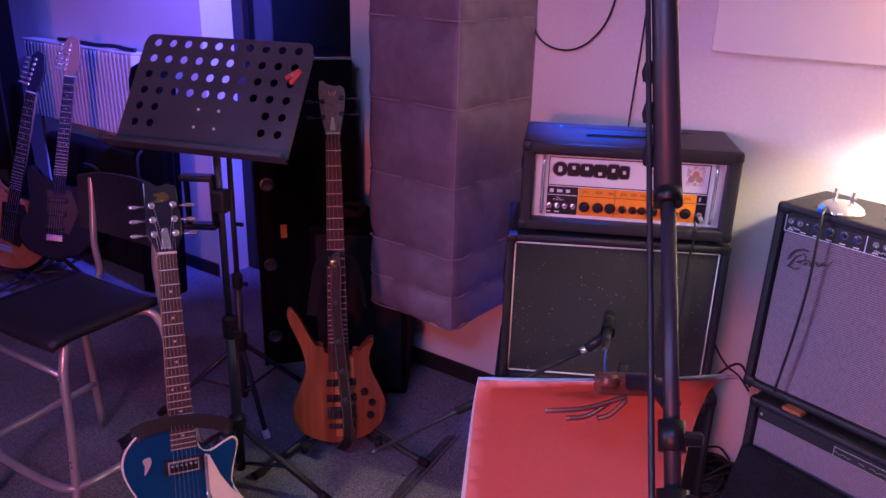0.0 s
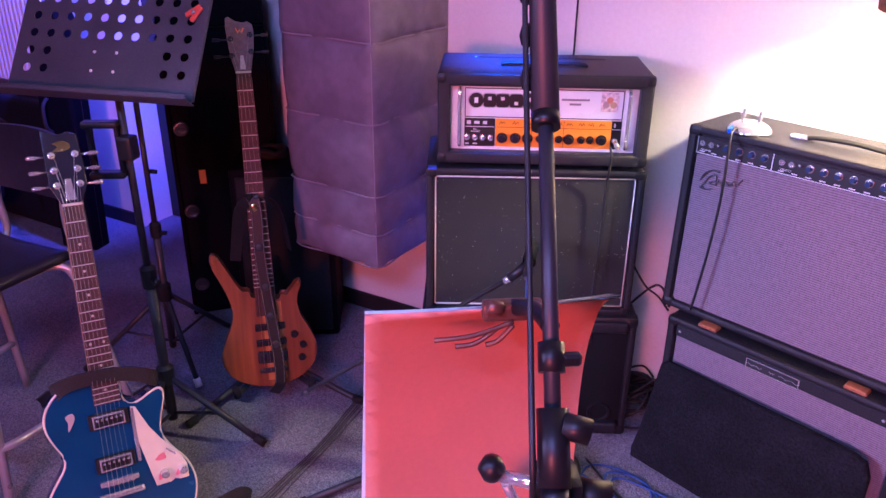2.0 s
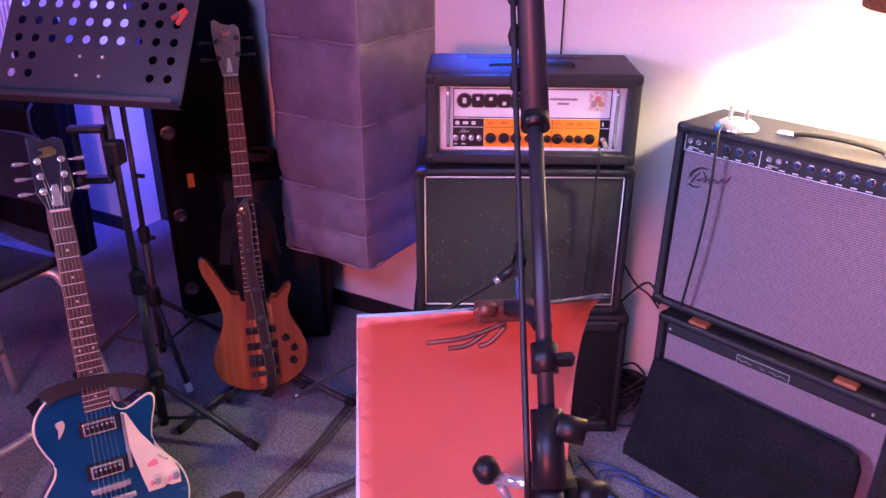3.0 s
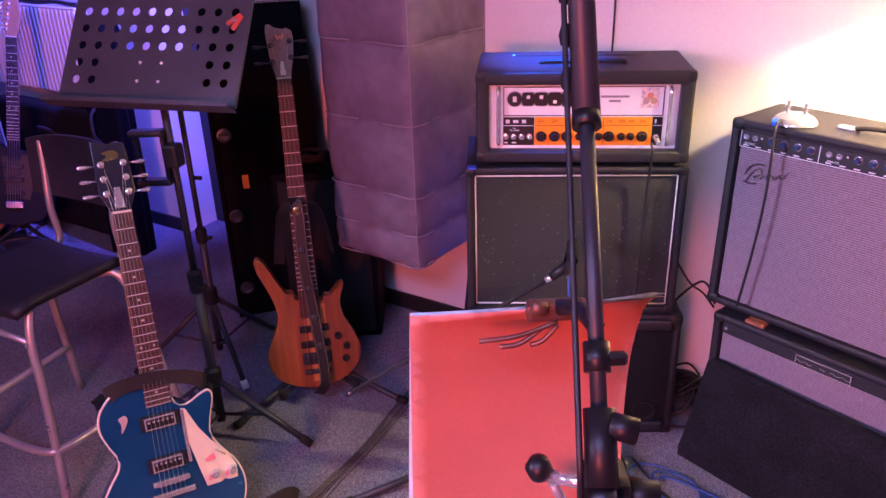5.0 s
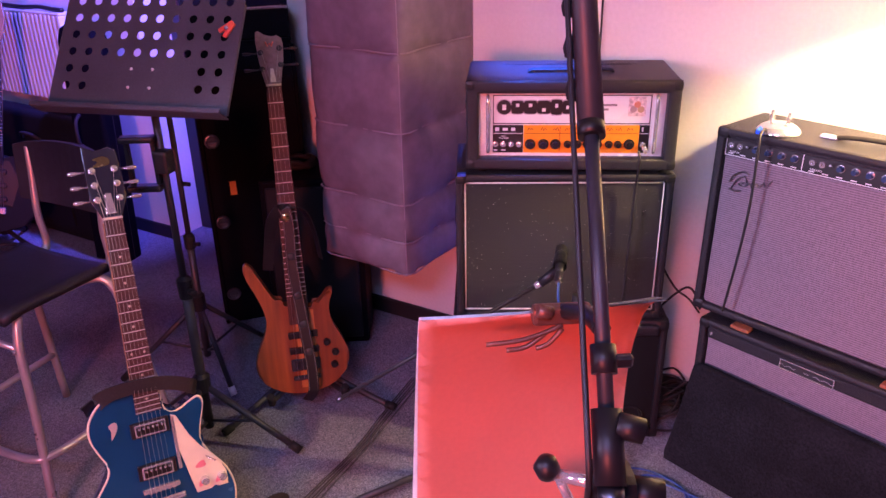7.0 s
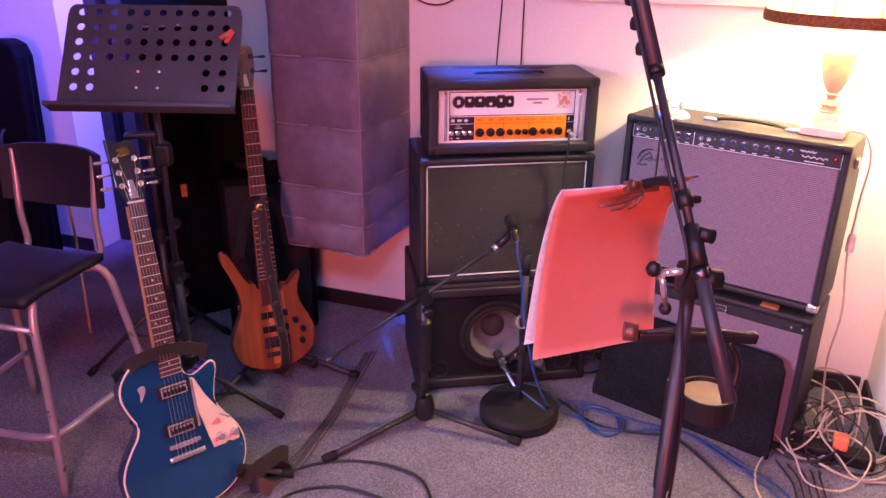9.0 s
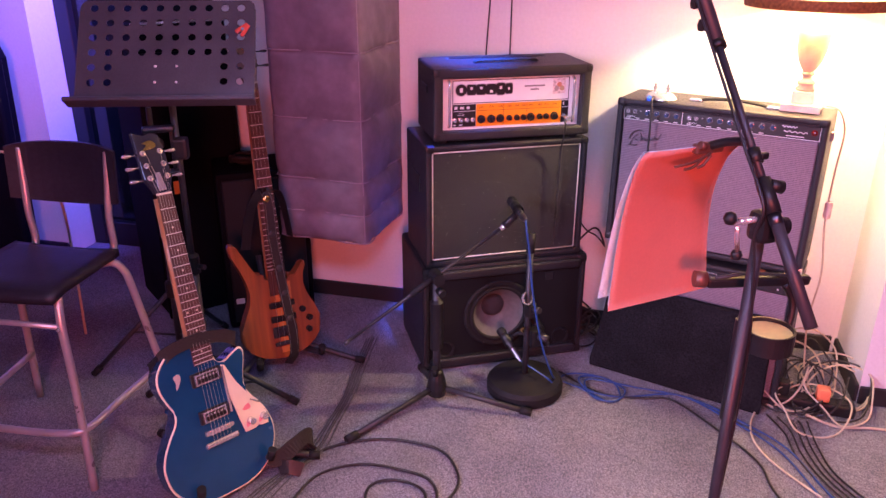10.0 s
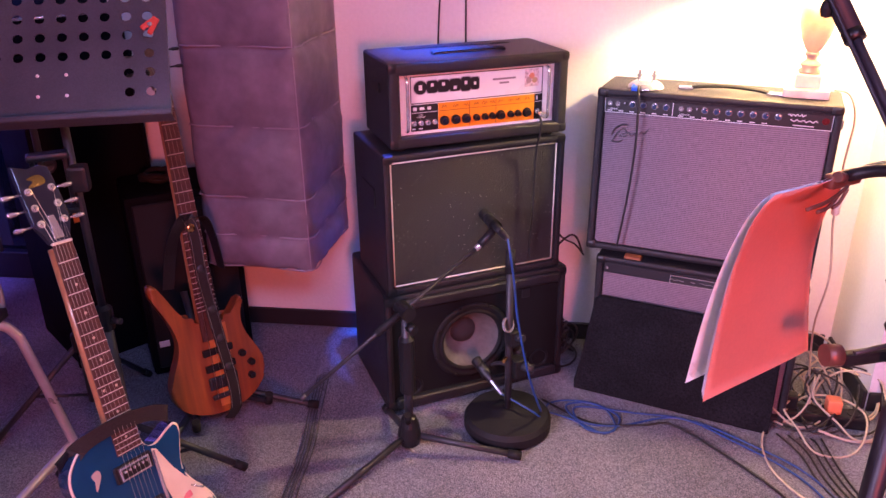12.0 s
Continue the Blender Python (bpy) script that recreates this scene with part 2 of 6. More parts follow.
def radiator(m):
    r = thing("radiator", m, "white enamelled ribbed panel radiator on the wall", "radiator")
    bm = bmesh.new()
    for i in range(30):
        box(0.022, 0.05, 0.43, (-0.45 + i * 0.0314, -0.075, 0.22), 0.008, 2, bm)
    part("ribs", bm, M_RAD, r)
    part("panel", box(0.94, 0.02, 0.42, (0, -0.04, 0.22), 0.004, 1), M_RAD, r)
    part("top_grille", box(0.945, 0.075, 0.012, (0, -0.06, 0.44), 0.003, 1), M_RAD, r)
    part("pipe", tube(smooth_line([(0.44, -0.07, 0.02), (0.44, -0.07, -0.1), (0.44, -0.07, -0.55)], 4), 0.011), M_RAD, r)
    part("pipe", tube(smooth_line([(-0.44, -0.07, 0.02), (-0.44, -0.07, -0.1), (-0.44, -0.07, -0.55)], 4), 0.011), M_RAD, r)
    part("bracket", box(0.03, 0.05, 0.04, (0.2, -0.022, 0.4), 0.003, 1), M_RAD, r)
    part("bracket", box(0.03, 0.05, 0.04, (-0.2, -0.022, 0.4), 0.003, 1), M_RAD, r)
    return r


radiator(WALL_M @ pose(-2.11, STEP, 0.625) @ Matrix.Diagonal((1, 1, 0.9, 1)))

# ---- amplifiers ----


def grille_material(name, dark, light, scale_x, scale_z, fleck=0.0):
    """Woven cloth: fine threads across and along, with pale flecks."""
    m = bpy.data.materials.new(name)
    m.use_nodes = True
    nt = m.node_tree
    b = nt.nodes["Principled BSDF"]
    b.inputs["Roughness"].default_value = 0.7
    co = nt.nodes.new("ShaderNodeTexCoord")
    mp = nt.nodes.new("ShaderNodeMapping")
    mp.inputs["Scale"].default_value = (scale_x, 1.0, scale_z)
    nt.links.new(co.outputs["Object"], mp.inputs["Vector"])
    w = nt.nodes.new("ShaderNodeTexWave")
    w.bands_direction = "Z"
    w.inputs["Scale"].default_value, w.inputs["Distortion"].default_value, w.inputs["Detail"].default_value = 1.0, 1.2, 2.0
    nt.links.new(mp.outputs[0], w.inputs["Vector"])
    n = nt.nodes.new("ShaderNodeTexNoise")
    n.inputs["Scale"].default_value = 1.0
    nt.links.new(mp.outputs[0], n.inputs["Vector"])
    a = nt.nodes.new("ShaderNodeMath")
    a.operation = "MULTIPLY_ADD"
    a.inputs[1].default_value = 0.55
    nt.links.new(w.outputs["Fac"], a.inputs[0])
    q = nt.nodes.new("ShaderNodeMath")
    q.operation = "MULTIPLY"
    q.inputs[1].default_value = 0.6
    nt.links.new(n.outputs["Fac"], q.inputs[0])
    nt.links.new(q.outputs[0], a.inputs[2])
    mix = nt.nodes.new("ShaderNodeMixRGB")
    mix.inputs[1].default_value, mix.inputs[2].default_value = (*dark, 1), (*light, 1)
    nt.links.new(a.outputs[0], mix.inputs[0])
    out = mix.outputs[0]
    if fleck:
        v = nt.nodes.new("ShaderNodeTexVoronoi")
        v.inputs["Scale"].default_value = 340
        nt.links.new(co.outputs["Object"], v.inputs["Vector"])
        s = nt.nodes.new("ShaderNodeSeparateColor")
        nt.links.new(v.outputs["Color"], s.inputs[0])
        g = nt.nodes.new("ShaderNodeMath")
        g.operation = "GREATER_THAN"
        g.inputs[1].default_value = 1 - fleck
        nt.links.new(s.outputs[0], g.inputs[0])
        h = nt.nodes.new("ShaderNodeMath")
        h.operation = "LESS_THAN"
        h.inputs[1].default_value = 0.28
        nt.links.new(v.outputs["Distance"], h.inputs[0])
        p = nt.nodes.new("ShaderNodeMath")
        p.operation = "MULTIPLY"
        nt.links.new(g.outputs[0], p.inputs[0])
        nt.links.new(h.outputs[0], p.inputs[1])
        mx = nt.nodes.new("ShaderNodeMixRGB")
        mx.inputs[2].default_value = (0.45, 0.43, 0.40, 1)
        nt.links.new(p.outputs[0], mx.inputs[0])
        nt.links.new(out, mx.inputs[1])
        out = mx.outputs[0]
    nt.links.new(out, b.inputs["Base Color"])
    k = nt.nodes.new("ShaderNodeBump")
    k.inputs["Strength"].default_value, k.inputs["Distance"].default_value = 0.5, 0.001
    nt.links.new(w.outputs["Fac"], k.inputs["Height"])
    nt.links.new(k.outputs["Normal"], b.inputs["Normal"])
    return m


M_GRILLE_BLACK = grille_material("black_grille_cloth", (0.006, 0.006, 0.006), (0.022, 0.020, 0.020), 500, 500, 0.022)
M_GRILLE_SILVER = grille_material("silver_grille_cloth", (0.052, 0.040, 0.048), (0.285, 0.22, 0.26), 240, 57)
M_PANEL_WHITE = material("white_metal_panel", (0.78, 0.74, 0.70), 0.28, stain=0.03)
M_ORANGE = material("orange_print", (0.90, 0.30, 0.02), 0.35, stain=0.04)
M_INK = material("black_ink", (0.012, 0.010, 0.010), 0.4)
M_PIPING = material("cream_piping", (0.62, 0.58, 0.50), 0.5, grain=0.15, scale=200)
M_WHITE_INK = material("white_ink", (0.72, 0.72, 0.72), 0.5)
M_KNOB_BLUE = material("blue_grey_knob", (0.035, 0.06, 0.13), 0.25)
M_CONE = material("grey_paper_cone", (0.13, 0.125, 0.12), 0.8, grain=0.1, stain=0.12, stain_scale=20)
M_REDBROWN = material("dull_red_brown", (0.16, 0.07, 0.05), 0.4, metal=0.5, stain=0.2, stain_scale=40)
M_RUBBER = material("black_rubber", (0.009, 0.009, 0.010), 0.7, spec=0.3, stain=0.2, stain_scale=20)
M_RED_LENS = material("red_jewel", (0.16, 0.02, 0.02), 0.1)
M_ALU = material("dull_aluminium", (0.14, 0.14, 0.16), 0.4, metal=1.0, stain=0.2, stain_scale=12)
M_BRASS = material("brass", (0.65, 0.45, 0.18), 0.25, metal=1.0, stain=0.15, stain_scale=40)
FRONT = pose(0, 0, 0, 90, 0, 0)  # turns a flat thing up so that it faces the room


def letters(name, words, size, mat, parent, m):
    """Printed words as thin raised letters."""
    cu = bpy.data.curves.new(name, "FONT")
    cu.body, cu.size, cu.extrude, cu.align_x = words, size, 0.0003, "CENTER"
    tmp = bpy.data.objects.new(name, cu)
    me = bpy.data.meshes.new_from_object(tmp)
    bpy.data.objects.remove(tmp)
    me.materials.append(mat)
    ob = new(name, me)
    ob.parent, ob.matrix_basis = parent, m
    return ob


def frame_ring(w, h, t, depth, y0, z0, bevel, bm=None):
    """Four rails round an opening, standing in the xz plane."""
    out = bm or bmesh.new()
    box(t, depth, h, (-w / 2 + t / 2, y0 + depth / 2, z0 + h / 2), bevel, 2, out)
    box(t, depth, h, (w / 2 - t / 2, y0 + depth / 2, z0 + h / 2), bevel, 2, out)
    box(w - 2 * t + 0.004, depth - 0.002, t, (0, y0 + depth / 2, z0 + h - t / 2), bevel * 0.6, 2, out)
    box(w - 2 * t + 0.004, depth - 0.002, t, (0, y0 + depth / 2, z0 + t / 2), bevel * 0.6, 2, out)
    return out


def cabinet_panels(o, w, h, t, d, z0, bevel):
    """The five boards of an open-fronted cabinet."""
    for s in (-1, 1):
        part("side_panel", box(t, d, h, (s * (w / 2 - t / 2), d / 2, z0 + h / 2), bevel, 2), M_TOLEX, o)
    part("top_panel", box(w - 0.002, d - 0.002, t, (0, d / 2, z0 + h - t / 2 + 0.0005), bevel, 2), M_TOLEX, o)
    part("bottom_panel", box(w - 0.002, d - 0.002, t, (0, d / 2, z0 + t / 2 - 0.0005), bevel, 2), M_TOLEX, o)
    part("back_panel", box(w - 2 * t, 0.01, h - 2 * t, (0, d - 0.02, z0 + h / 2)), M_TOLEX, o)


def knob(parent, x, y, z, r, mat, skirt=None, h=0.016, name="knob", tilt=0):
    """A turned knob facing the room."""
    m = pose(x, y, z, 90 + tilt, 0, 0)
    bm = lathe([(0, h), (r * 0.78, h), (r * 0.86, h * 0.9), (r * 0.92, h * 0.35), (r, h * 0.3), (r, 0), (0, 0)], 16)
    box(r * 0.14, r * 0.7, 0.002, (0, r * 0.45, h + 0.0005), 0, 1, bm)
    k = part(name, bm, mat, parent, m=m)
    if skirt:
        part("knob_skirt", lathe([(0, 0.003), (r * 1.25, 0.003), (r * 1.3, 0), (0, 0)], 16), skirt, k)
    return k


def jack(parent, x, y, z, tilt=0):
    j = part("jack_socket", lathe([(0.0035, 0.001), (0.004, 0.005), (0.007, 0.005), (0.008, 0), (0, 0)], 12), M_CHROME, parent, m=pose(x, y, z, 90 + tilt, 0, 0))
    return j


def corner_caps(w, d, h, parent, r=0.02):
    for sx in (-1, 1):
        for z in (0.012, h - 0.012):
            part("corner_cap", box(0.03, 0.03, 0.026, (sx * (w / 2 - 0.0135), 0.0135, z), 0.009, 2), M_BLACK, parent)


def amp_head(m):
    w, d, h = 0.518, 0.255, 0.226
    o = thing("amplifier_head", m, "black valve amplifier head with white and orange panel", "amplifier")
    t, rail, base = 0.033, 0.031, 0.030
    part("top_panel", box(w, d, t, (0, d / 2, h - t / 2), 0.011, 3), M_TOLEX, o)
    part("bottom_panel", box(w, d, base, (0, d / 2, base / 2), 0.009, 3), M_TOLEX, o)
    for s in (-1, 1):
        part("side_panel", box(rail, d - 0.001, h - 0.006, (s * (w / 2 - rail / 2 - 0.0005), d / 2, h / 2), 0.010, 3), M_TOLEX, o)
    part("back_panel", box(w - 2 * rail, 0.012, h - t - base + 0.004, (0, d - 0.02, h / 2)), M_TOLEX, o)
    for s in (-1, 1):
        for z in (0.014, h - 0.014):
            part("corner_cap", box(0.028, 0.03, 0.028, (s * (w / 2 - 0.0125), 0.0135, z), 0.010, 2), M_BLACK, o)
        for y in (0.04, d - 0.04):
            part("foot", lathe([(0, -0.012), (0.013, -0.012), (0.016, 0.0), (0, 0.0)], 14), M_RUBBER, o, m=pose(s * 0.22, y, 0))
    part("handle", tube(smooth_line([(-0.105, 0.10, h), (-0.095, 0.10, h + 0.006), (-0.04, 0.10, h + 0.007), (0.04, 0.10, h + 0.007), (0.095, 0.10, h + 0.006), (0.105, 0.10, h)], 5), 0.013, 10, flat=0.3), M_RUBBER, o, "black rubber strap handle")
    vent = bmesh.new()
    for i in range(40):
        box(0.004, 0.035, 0.004, (-0.16 + i * 0.0082, 0.205, h + 0.0005), 0, 1, vent)
    part("vent", vent, M_INK, o)
    for x in (-0.17, 0.175):
        part("vent_screw", lathe([(0, 0.002), (0.006, 0.0015), (0.008, 0), (0, 0)], 10), M_ALU, o, m=pose(x, 0.205, h))
    y = 0.028
    face = part("control_panel", box(w - 2 * rail + 0.002, 0.004, h - t - base + 0.002, (0, y + 0.002, base + (h - t - base) / 2), 0.001, 1), M_PANEL_WHITE, o, "white enamelled control panel")
    line = bmesh.new()
    x0, x1, za, zb = -0.193, 0.193, 0.112, 0.185
    for a, b, c, e in ((x0, x1, za, za + 0.0022), (x0, x1, zb - 0.0022, zb), (x0, x0 + 0.0022, za, zb), (x1 - 0.0022, x1, za, zb)):
        box(b - a, 0.001, e - c, ((a + b) / 2, y - 0.0005, (c + e) / 2), 0, 1, line)
    part("border", line, M_INK, face)
    # the maker's mark as six heavy blocks: a round one, then rounded ones with slots
    mark, halo = bmesh.new(), bmesh.new()
    slots = []
    x = -0.183
    for i, k in enumerate((0.036, 0.031, 0.033, 0.034, 0.029, 0.025)):
        hz, cx = (0.018, 0.0165, 0.0165, 0.0165, 0.019, 0.0165)[i], x + k / 2
        n = 20
        for size, depth, target in ((1.0, 0.0016, mark), (1.13, 0.0007, halo)):
            pts = []
            for j in range(n):
                c, q = math.cos(2 * math.pi * j / n), math.sin(2 * math.pi * j / n)
                e = 1.0 if i == 0 else 0.42
                pts.append((cx + size * 0.5 * k * math.copysign(abs(c) ** e, c), 0.1545 + size * hz * math.copysign(abs(q) ** e, q)))
            slab(pts, 0, depth, target, Matrix.Translation((0, y, 0)) @ FRONT)
        slots.append(box(k * 0.26, 0.0008, hz * (0.75, 0.5, 0.5, 0.5, 0.5, 0.5)[i], (cx, y - 0.0019, 0.1545 + hz * (0, 0.3, 0.3, -0.4, 0.2, 0.0)[i]), 0, 1))
        x += k * 0.985
    logo = part("logo", mark, M_INK, face, "bold black maker's mark")
    for bm in slots:
        part("slot", bm, M_PANEL_WHITE, logo)
    part("halo", halo, material("grey_halo", (0.42, 0.36, 0.36), 0.5), logo, "grey outline round the mark")
    grey = material("grey_print", (0.25, 0.2, 0.2), 0.5)
    for x, z, k in ((0.076, 0.160, 0.068), (0.076, 0.149, 0.028)):
        part("print", box(k, 0.001, 0.005, (x, y - 0.001, z), 0, 1), grey, face)
    crest = part("crest", slab([(0.138, 0.132), (0.180, 0.132), (0.180, 0.180), (0.138, 0.180)], 0, 0.001, m=Matrix.Translation((0, y - 0.0002, 0)) @ FRONT), material("crest_print", (0.66, 0.5, 0.46), 0.5, grain=0.5, scale=110), face, "small coloured printed crest")
    for cx, cz, c in ((0.159, 0.161, (0.55, 0.2, 0.12)), (0.150, 0.149, (0.38, 0.25, 0.24)), (0.168, 0.149, (0.45, 0.28, 0.16))):
        part("emblem", lathe([(0, 0.0012), (0.008, 0.0012), (0.0085, 0), (0, 0)], 10), material("crest_ink", c, 0.5), crest, m=pose(cx, y - 0.001, cz, 90))
    for s in (-1, 1):
        part("rail", tube(smooth_line([(s * 0.205, y, 0.040), (s * 0.205, y - 0.012, 0.046), (s * 0.205, y - 0.015, 0.07), (s * 0.205, y - 0.015, 0.155), (s * 0.205, y - 0.012, 0.178), (s * 0.205, y, 0.184)], 4), 0.0045, 8), M_CHROME, o, "polished guard rail", True)
    part("switch_plate", box(0.076, 0.002, 0.071, (-0.155, y - 0.001, 0.074), 0, 1), M_INK, face)
    part("knob_plate", box(0.284, 0.002, 0.071, (0.0265, y - 0.001, 0.074), 0, 1), M_ORANGE, face, "orange printed strip")
    part("input_plate", box(0.024, 0.002, 0.071, (0.181, y - 0.001, 0.074), 0, 1), M_INK, face)
    brown = material("brown_print", (0.30, 0.08, 0.01), 0.5)
    for x, z, sx, sz, mat in ((-0.155, 0.0885, 0.073, 0.0015, M_WHITE_INK), (0.181, 0.0885, 0.022, 0.0015, M_WHITE_INK), (0.0265, 0.0885, 0.282, 0.0014, brown), (-0.026, 0.074, 0.0014, 0.07, brown), (0.052, 0.074, 0.0014, 0.07, brown)):
        part("printed_line", box(sx, 0.001, sz, (x, y - 0.0025, z), 0, 1), mat, face)
    for i in range(10):
        cx = (-0.099, -0.066, -0.036, -0.006, 0.019, 0.041, 0.066, 0.096, 0.118, 0.146)[i]
        zig = [(cx - 0.007 + j * 0.0035, y - 0.0026, 0.095 + (0.007 if j % 2 else 0.0) + 0.001 * ((i + j) % 3)) for j in range(5)]
        part("icon", tube(smooth_line(zig, 2), 0.0009, 4), brown, face)
    for x, z, sx, sz in ((-0.182, 0.099, 0.010, 0.009), (-0.162, 0.099, 0.013, 0.007), (-0.142, 0.099, 0.010, 0.008), (0.176, 0.099, 0.004, 0.010), (-0.186, 0.045, 0.009, 0.003), (-0.166, 0.045, 0.011, 0.003)):
        part("icon", box(sx, 0.001, sz, (x, y - 0.0026, z), 0, 1), M_WHITE_INK, face)
    letters("words", "FULL\nSTANDBY", 0.0055, M_WHITE_INK, face, pose(-0.165, y - 0.003, 0.080, 90))
    for i in range(4):
        part("switch", lathe([(0, 0.018), (0.003, 0.018), (0.0035, 0.006), (0.0075, 0.005), (0.0085, 0), (0, 0)], 12), M_CHROME, face, m=pose(-0.186 + i * 0.0195, y - 0.002, 0.061, 90))
    for i, r in enumerate((0.0105, 0.0105, 0.0105, 0.0075, 0.0075, 0.0075, 0.0105, 0.0075, 0.0075, 0.0105)):
        knob(face, (-0.099, -0.066, -0.036, -0.006, 0.019, 0.041, 0.066, 0.096, 0.118, 0.146)[i], y - 0.002, 0.061, r, M_BLACK, M_INK)
    jack(face, 0.179, y - 0.002, 0.060)
    part("cable_plug", cyl((0.179, y - 0.002, 0.060), (0.181, y - 0.04, 0.054), 0.006, 10), M_CHROME, face)
    for s in (-1, 1):
        part("side_handle", box(0.006, 0.09, 0.03, (s * (w / 2 + 0.002), d / 2, 0.15), 0.003, 1), M_BLACK, o)
    return o


def speaker_cabinet(m):
    w, d, h = 0.552, 0.285, 0.413
    o = thing("speaker_cabinet", m, "black speaker cabinet with flecked grille cloth and cream piping", "speaker")
    cabinet_panels(o, w, h, 0.019, d, 0, 0.007)
    part("grille", box(w - 0.038, 0.01, h - 0.038, (0, 0.017, h / 2), 0, 1), M_GRILLE_BLACK, o, "flecked black grille cloth")
    pts = [(-w / 2 + 0.024, 0.011, 0.024), (w / 2 - 0.024, 0.011, 0.024), (w / 2 - 0.024, 0.011, h - 0.024), (-w / 2 + 0.024, 0.011, h - 0.024)]
    bm = bmesh.new()
    for a, b in zip(pts, pts[1:] + pts[:1]):
        cyl(a, b, 0.0022, 6, bm)
    part("piping", bm, M_PIPING, o, "thin cream piping")
    corner_caps(w, d, h, o)
    for s in (-1, 1):
        part("side_handle", box(0.006, 0.12, 0.06, (s * (w / 2 + 0.001), d / 2, 0.27), 0.003, 1), M_BLACK, o)
    # small blue slab stands in for blue light falling on the top corner
    part("blue_light_patch", box(0.022, 0.02, 0.006, (-w / 2 + 0.016, 0.008, h + 0.0005), 0.001, 1), material("painted_blue_light", (0.03, 0.08, 0.5), 0.5), o, "blue light painted on the cabinet's top corner")
    return o


def holed_plate(w, h, cx, cz, r, y0, y1, zc, n=48):
    """A board in the xz plane with one round hole through it."""
    bm = bmesh.new()
    loops = []
    for y in (y0, y1):
        ring, rim = [], []
        for i in range(n):
            a = 2 * math.pi * (i + 0.5) / n
            c, s = math.cos(a), math.sin(a)
            ring.append(bm.verts.new((cx + r * c, y, zc + cz + r * s)))
            k = min(((w / 2 - cx) if c > 0 else (w / 2 + cx)) / max(abs(c), 1e-6), ((h / 2 - cz) if s > 0 else (h / 2 + cz)) / max(abs(s), 1e-6))
            rim.append(bm.verts.new((cx + k * c, y, zc + cz + k * s)))
        loops.append((ring, rim))
    for i in range(n):
        j = (i + 1) % n
        for ring, rim in loops:
            bm.faces.new((ring[i], ring[j], rim[j], rim[i]))
        for a, b in zip(loops[0], loops[1]):
            bm.faces.new((a[i], a[j], b[j], b[i]))
    bmesh.ops.recalc_face_normals(bm, faces=bm.faces)
    return bm


def bass_cabinet(m):
    w, d, h = 0.59, 0.36, 0.392
    o = thing("bass_cabinet", m, "black bass speaker cabinet with bare grey cone on carpet", "speaker")
    cabinet_panels(o, w, h, 0.022, d, 0.012, 0.012)
    part("baffle", holed_plate(w - 0.042, h - 0.04, -0.022, 0.205 - 0.012 - h / 2, 0.106, 0.010, 0.014, 0.012 + h / 2), material("matt_black_baffle", (0.006, 0.006, 0.0065), 0.75, spec=0.2, stain=0.2), o)
    sp = part("speaker", lathe([(0.150, 0.0), (0.150, 0.005), (0.138, 0.007), (0.126, 0.003), (0.124, 0.002), (0.120, 0.007), (0.112, 0.006), (0.107, -0.002)], 48), M_RUBBER, o, m=pose(-0.022, 0.009, 0.205, 90) @ Matrix.Diagonal((0.85, 0.85, 0.85, 1)), smooth=True)
    part("cone", lathe([(0.109, 0.0), (0.099, -0.014), (0.075, -0.052), (0.047, -0.086), (0.0, -0.090)], 48), M_CONE, sp, "grey paper cone", True)
    part("dust_cap", lathe([(0.050, -0.082), (0.043, -0.069), (0.028, -0.060), (0, -0.057)], 32), material("black_felt_cap", (0.035, 0.032, 0.032), 0.8, grain=0.1, stain=0.2, stain_scale=20), sp, smooth=True)
    for i in range(8):
        a = i * math.pi / 4 + 0.3
        part("bolt", lathe([(0, 0.011), (0.005, 0.010), (0.006, 0.004), (0, 0.004)], 8), M_BLACK, sp, m=pose(0.142 * math.cos(a), 0.142 * math.sin(a), 0))
    for x in (-0.215, 0.215):
        part("port", lathe([(0.024, -0.002), (0.026, 0.002), (0.033, 0.003), (0.034, 0.0)], 24), M_BLACK, o, m=pose(x, 0.009, 0.085, 90))
    for s in (-1, 1):
        for z in (0.03, h - 0.005):
            part("corner_cap", box(0.04, 0.04, 0.034, (s * (w / 2 - 0.018), 0.017, z), 0.013, 2), M_BLACK, o)
        for y in (0.05, d - 0.05):
            part("foot", lathe([(0, 0.0), (0.018, 0.0), (0.02, 0.014), (0, 0.014)], 12), M_RUBBER, o, m=pose(s * 0.25, y, 0))
    for z in (0.374, 0.040):
        part("front_rail", box(w - 0.05, 0.03, 0.034, (0, 0.004, z), 0.012, 3), M_TOLEX, o)
    part("badge", box(0.03, 0.004, 0.03, (0.16, 0.008, 0.33), 0.002, 1), M_BLACK, o)
    return o


